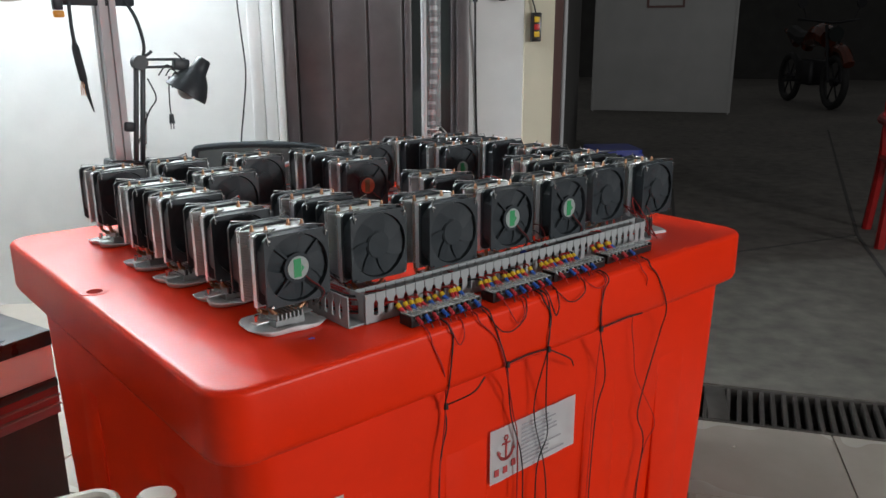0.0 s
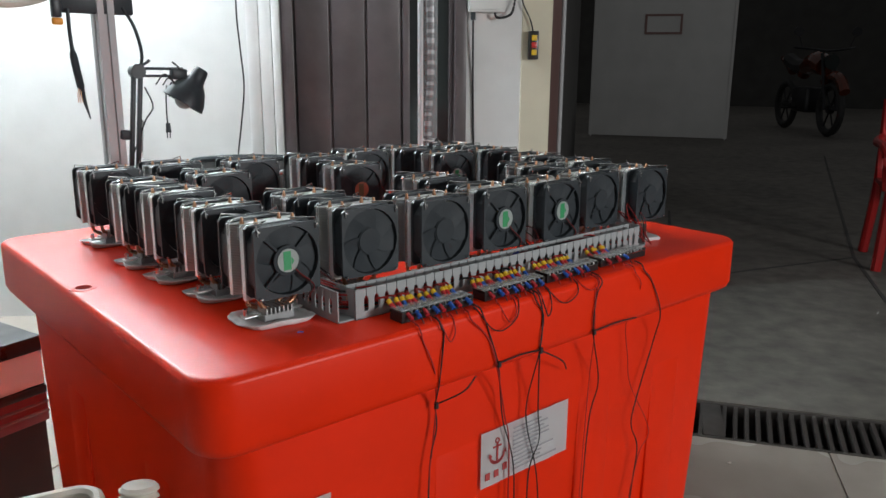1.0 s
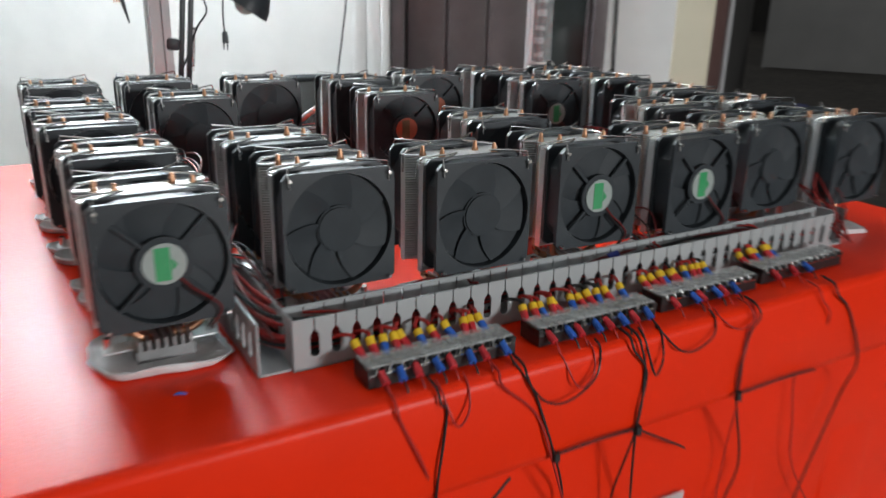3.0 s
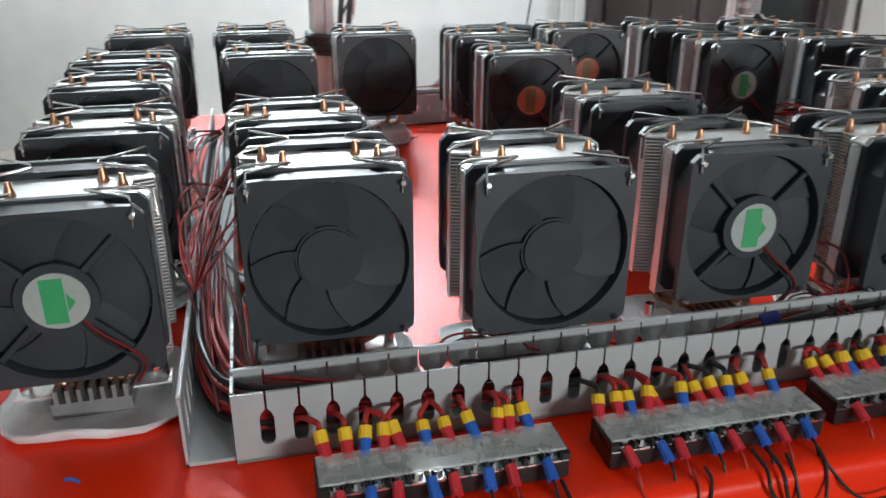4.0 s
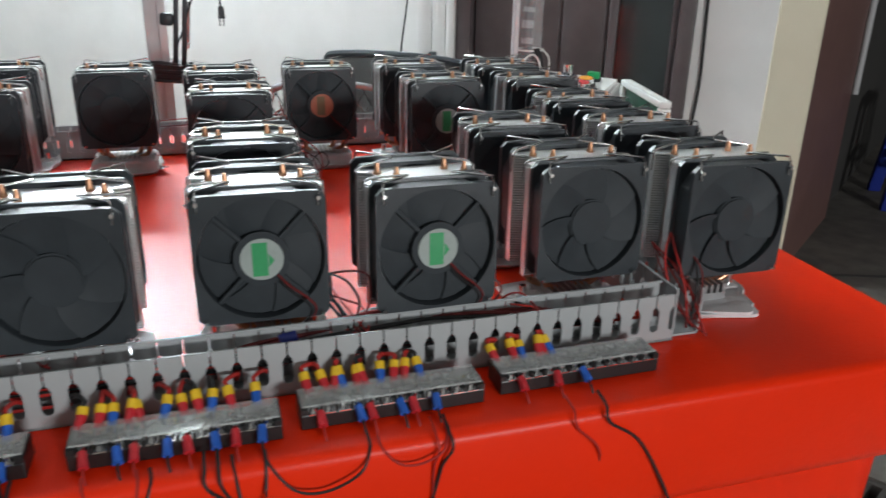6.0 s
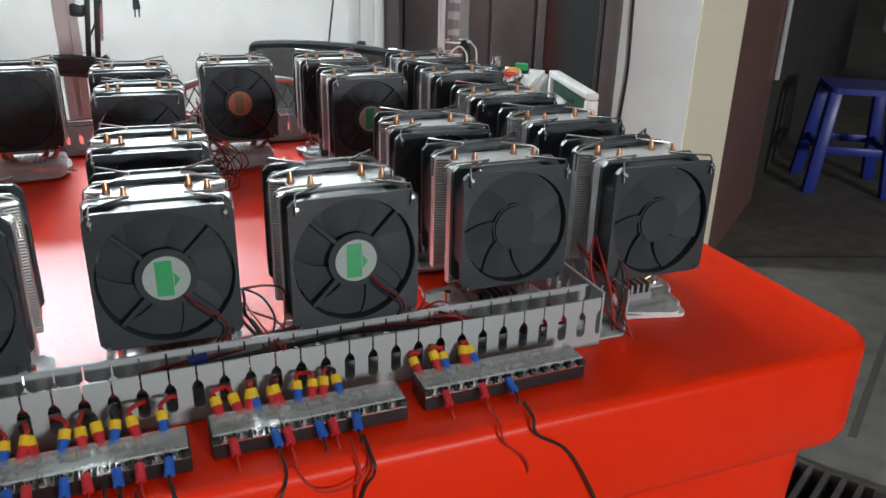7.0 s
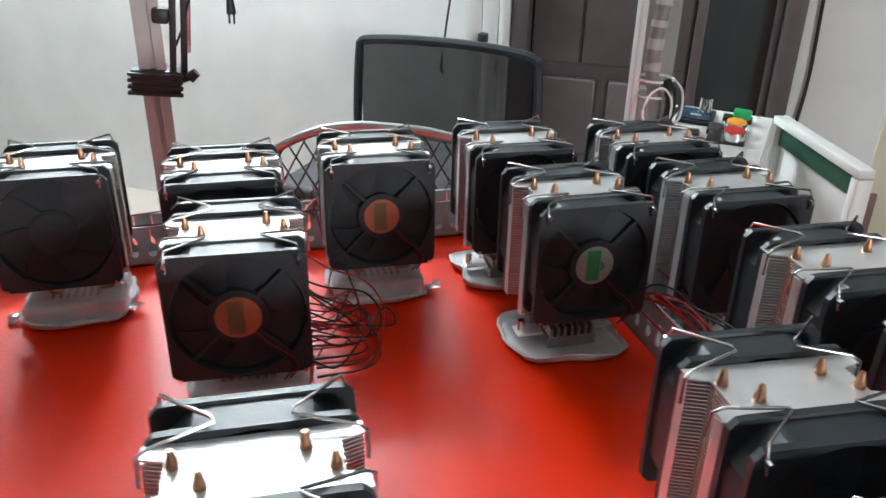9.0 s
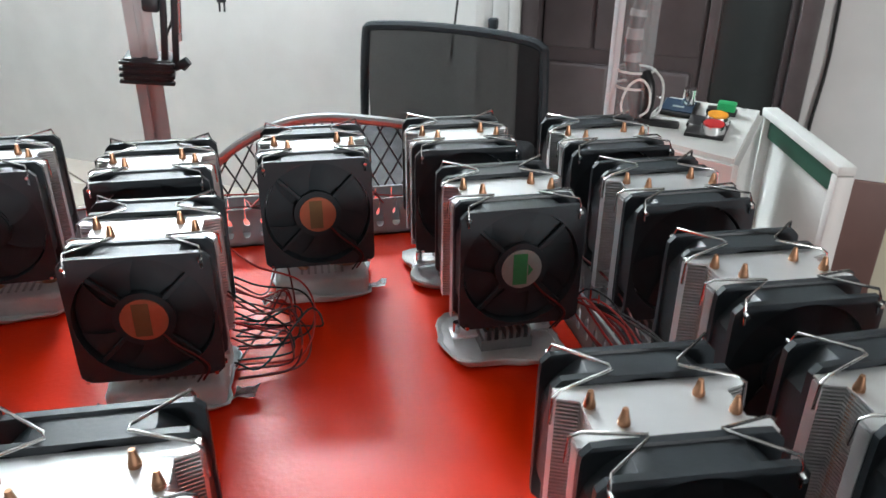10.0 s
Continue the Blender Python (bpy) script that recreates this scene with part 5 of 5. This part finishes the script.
rc = thing("plastic_chair", pose(4.28, 0.66, 0, 0, 0, -60), "red plastic chair standing in the dark yard", "chair")
for sx in (-1, 1):
    part("front_leg", sweep(B(), [(sx * 0.23, -0.20, 0), (sx * 0.21, -0.19, 0.43)], 0.026, 8, 2), REDPL, rc)
    part("rear_leg", sweep(B(), [(sx * 0.22, 0.26, 0), (sx * 0.20, 0.20, 0.43), (sx * 0.19, 0.27, 0.86)], 0.026, 8, 4), REDPL, rc)
    part("arm_rest", sweep(B(), [(sx * 0.23, -0.20, 0.42), (sx * 0.25, -0.16, 0.62), (sx * 0.25, 0.1, 0.64), (sx * 0.2, 0.24, 0.66)], 0.022, 8, 4), REDPL, rc)
part("seat", block(B(), -0.22, -0.22, 0.41, 0.22, 0.22, 0.44, 0.01), REDPL, rc)
part("back", block(B(), -0.19, 0.235, 0.46, 0.19, 0.26, 0.87, 0.01), REDPL, rc)

gv = Vector((9.808 - 8.786, 4.874 - 6.493, 0)).normalized()
GM = Matrix(((gv.x, -gv.y, 0, 8.786), (gv.y, gv.x, 0, 6.493), (0, 0, 1, 0), (0, 0, 0, 1)))
gate = thing("gate_panel", GM, "pale grey sheet metal gate leaf with a letter slot", "gate")
part("sheet", block(B(), 0, 0, 0.02, 1.90, 0.04, 3.2, 0.004), BOARD, gate)
bm = B()
for a in ((0.70, -0.015, 1.42, 1.20, 0.0, 1.45), (0.70, -0.015, 1.66, 1.20, 0.0, 1.69), (0.70, -0.015, 1.45, 0.73, 0.0, 1.66), (1.17, -0.015, 1.45, 1.20, 0.0, 1.66)):
    block(bm, *a)
part("slot_frame", bm, BROWN, gate, flat=True)
part("slot_flap", block(B(), 0.73, -0.008, 1.45, 1.17, 0.0, 1.66), BOARD, gate)
for x in (0.02, 1.86):
    part("edge_bar", block(B(), x, -0.01, 0.0, x + 0.02, 0.0, 3.2), BOARD, gate)

mb = thing("motorbike", pose(12.02, 4.83, 0, 0, 0, 228) @ Matrix.Scale(1.25, 4), "dark motorbike with orange body panels parked in the yard", "motorbike")


def wheel(x):
    bm = B()
    n, q = 32, 8
    rg = []
    for k in range(n):
        a = 2 * math.pi * k / n
        rg.append([bm.verts.new((x + (0.27 + 0.045 * math.cos(2 * math.pi * j / q)) * math.cos(a), 0.04 * math.sin(2 * math.pi * j / q), 0.315 + (0.27 + 0.045 * math.cos(2 * math.pi * j / q)) * math.sin(a))) for j in range(q)])
    for k in range(n):
        for j in range(q):
            bm.faces.new((rg[k][j], rg[(k + 1) % n][j], rg[(k + 1) % n][(j + 1) % q], rg[k][(j + 1) % q]))
    w = part("wheel", bm, RUBBER, mb)
    bm = cyl(B(), (x, -0.03, 0.315), (x, 0.03, 0.315), 0.05, seg=16)
    for k in range(6):
        a = 2 * math.pi * k / 6
        cyl(bm, (x, 0, 0.315), (x + 0.24 * math.cos(a), 0, 0.315 + 0.24 * math.sin(a)), 0.01, seg=6)
    part("rim", bm, IRON, w)


wheel(0.62)
wheel(-0.62)
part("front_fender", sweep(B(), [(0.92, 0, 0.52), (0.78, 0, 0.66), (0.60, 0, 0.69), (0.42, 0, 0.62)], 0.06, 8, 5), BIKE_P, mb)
for sy in (-0.07, 0.07):
    part("fork", cyl(B(), (0.62, sy, 0.315), (0.42, sy, 0.95), 0.02, seg=8), IRON, mb)
part("engine", block(B(), -0.22, -0.12, 0.25, 0.2, 0.12, 0.55, 0.04), IRON, mb)
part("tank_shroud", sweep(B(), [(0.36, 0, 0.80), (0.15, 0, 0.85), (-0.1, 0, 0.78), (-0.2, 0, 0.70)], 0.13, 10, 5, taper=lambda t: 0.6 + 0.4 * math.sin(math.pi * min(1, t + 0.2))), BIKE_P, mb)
part("saddle", sweep(B(), [(-0.05, 0, 0.80), (-0.35, 0, 0.80), (-0.65, 0, 0.88)], 0.09, 8, 5), RUBBER, mb)
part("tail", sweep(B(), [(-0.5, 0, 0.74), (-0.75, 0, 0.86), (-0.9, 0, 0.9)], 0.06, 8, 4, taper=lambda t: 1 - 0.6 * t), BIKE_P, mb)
part("handlebar", sweep(B(), [(0.30, -0.36, 1.02), (0.40, -0.2, 1.0), (0.42, 0, 0.98), (0.40, 0.2, 1.0), (0.30, 0.36, 1.02)], 0.014, 8, 5), IRON, mb)
part("headlamp", cyl(B(), (0.44, 0, 0.86), (0.54, 0, 0.85), 0.07, 0.085, 16), DARKGLASS, mb)
for sy in (-1, 1):
    part("mirror", cyl(B(), (0.33, sy * 0.34, 1.20), (0.35, sy * 0.34, 1.20), 0.055, seg=14), IRON, mb)
    part("mirror_stem", cyl(B(), (0.34, sy * 0.28, 1.02), (0.34, sy * 0.33, 1.17), 0.006, seg=6), IRON, mb)
    part("footpeg", cyl(B(), (-0.05, sy * 0.1, 0.3), (-0.05, sy * 0.3, 0.3), 0.014, seg=8), IRON, mb)
part("swing_arm", block(B(), -0.62, -0.05, 0.29, -0.1, -0.02, 0.34, 0.008), IRON, mb)
part("exhaust", cyl(B(), (-0.1, 0.14, 0.28), (-0.75, 0.16, 0.38), 0.035, 0.05, 12), RIMM, mb)

# ---- floor tiles, and cracks in the yard concrete ----
tile = mesh_of("tile", block(B(), 0.002, 0.002, -0.006, 0.398, 0.398, 0.0, 0.001, 1), TILE)
floor = bpy.data.objects["floor"]
for i in range(-11, 11):
    for j in range(1, 14):
        ob = new("tile", tile)
        ob.parent = floor
        ob.matrix_basis = pose(i * 0.4 - 0.25, 1.545 - j * 0.4, 0)
crumb = random.Random(9)
for k in range(14):
    p = GRATE @ Vector((crumb.uniform(0.2, 1.9), crumb.uniform(0.9, 1.52), 0))
    s_ = crumb.uniform(0.004, 0.010)
    bm = block(B(), -s_, -s_ * 0.6, 0, s_, s_ * 0.6, s_ * 0.7, s_ * 0.25, 1)
    solid("debris_crumb", bm, BEIGE, "small beige crumb lying on the floor tiles", "debris", "crumbs on the floor", m=pose(p.x, p.y, 0, 0, 0, crumb.uniform(0, 180)))
for a, b in (((1.93, 0.62), (4.6, 2.4)), ((2.25, -0.2), (4.2, 0.95)), ((4.2, 0.95), (9.0, 3.2)), ((1.9, 1.7), (4.2, 0.95))):
    d = Vector((b[0] - a[0], b[1] - a[1], 0))
    bm = block(B(), 0, -0.009, -0.004, d.length, 0.009, 0.0015)
    solid("trim", bm, NIGHT, "dark joint in the concrete ground", "joint", kind="structure", m=Matrix.Translation((a[0], a[1], 0)) @ d.to_track_quat("X", "Z").to_matrix().to_4x4(), flat=True)
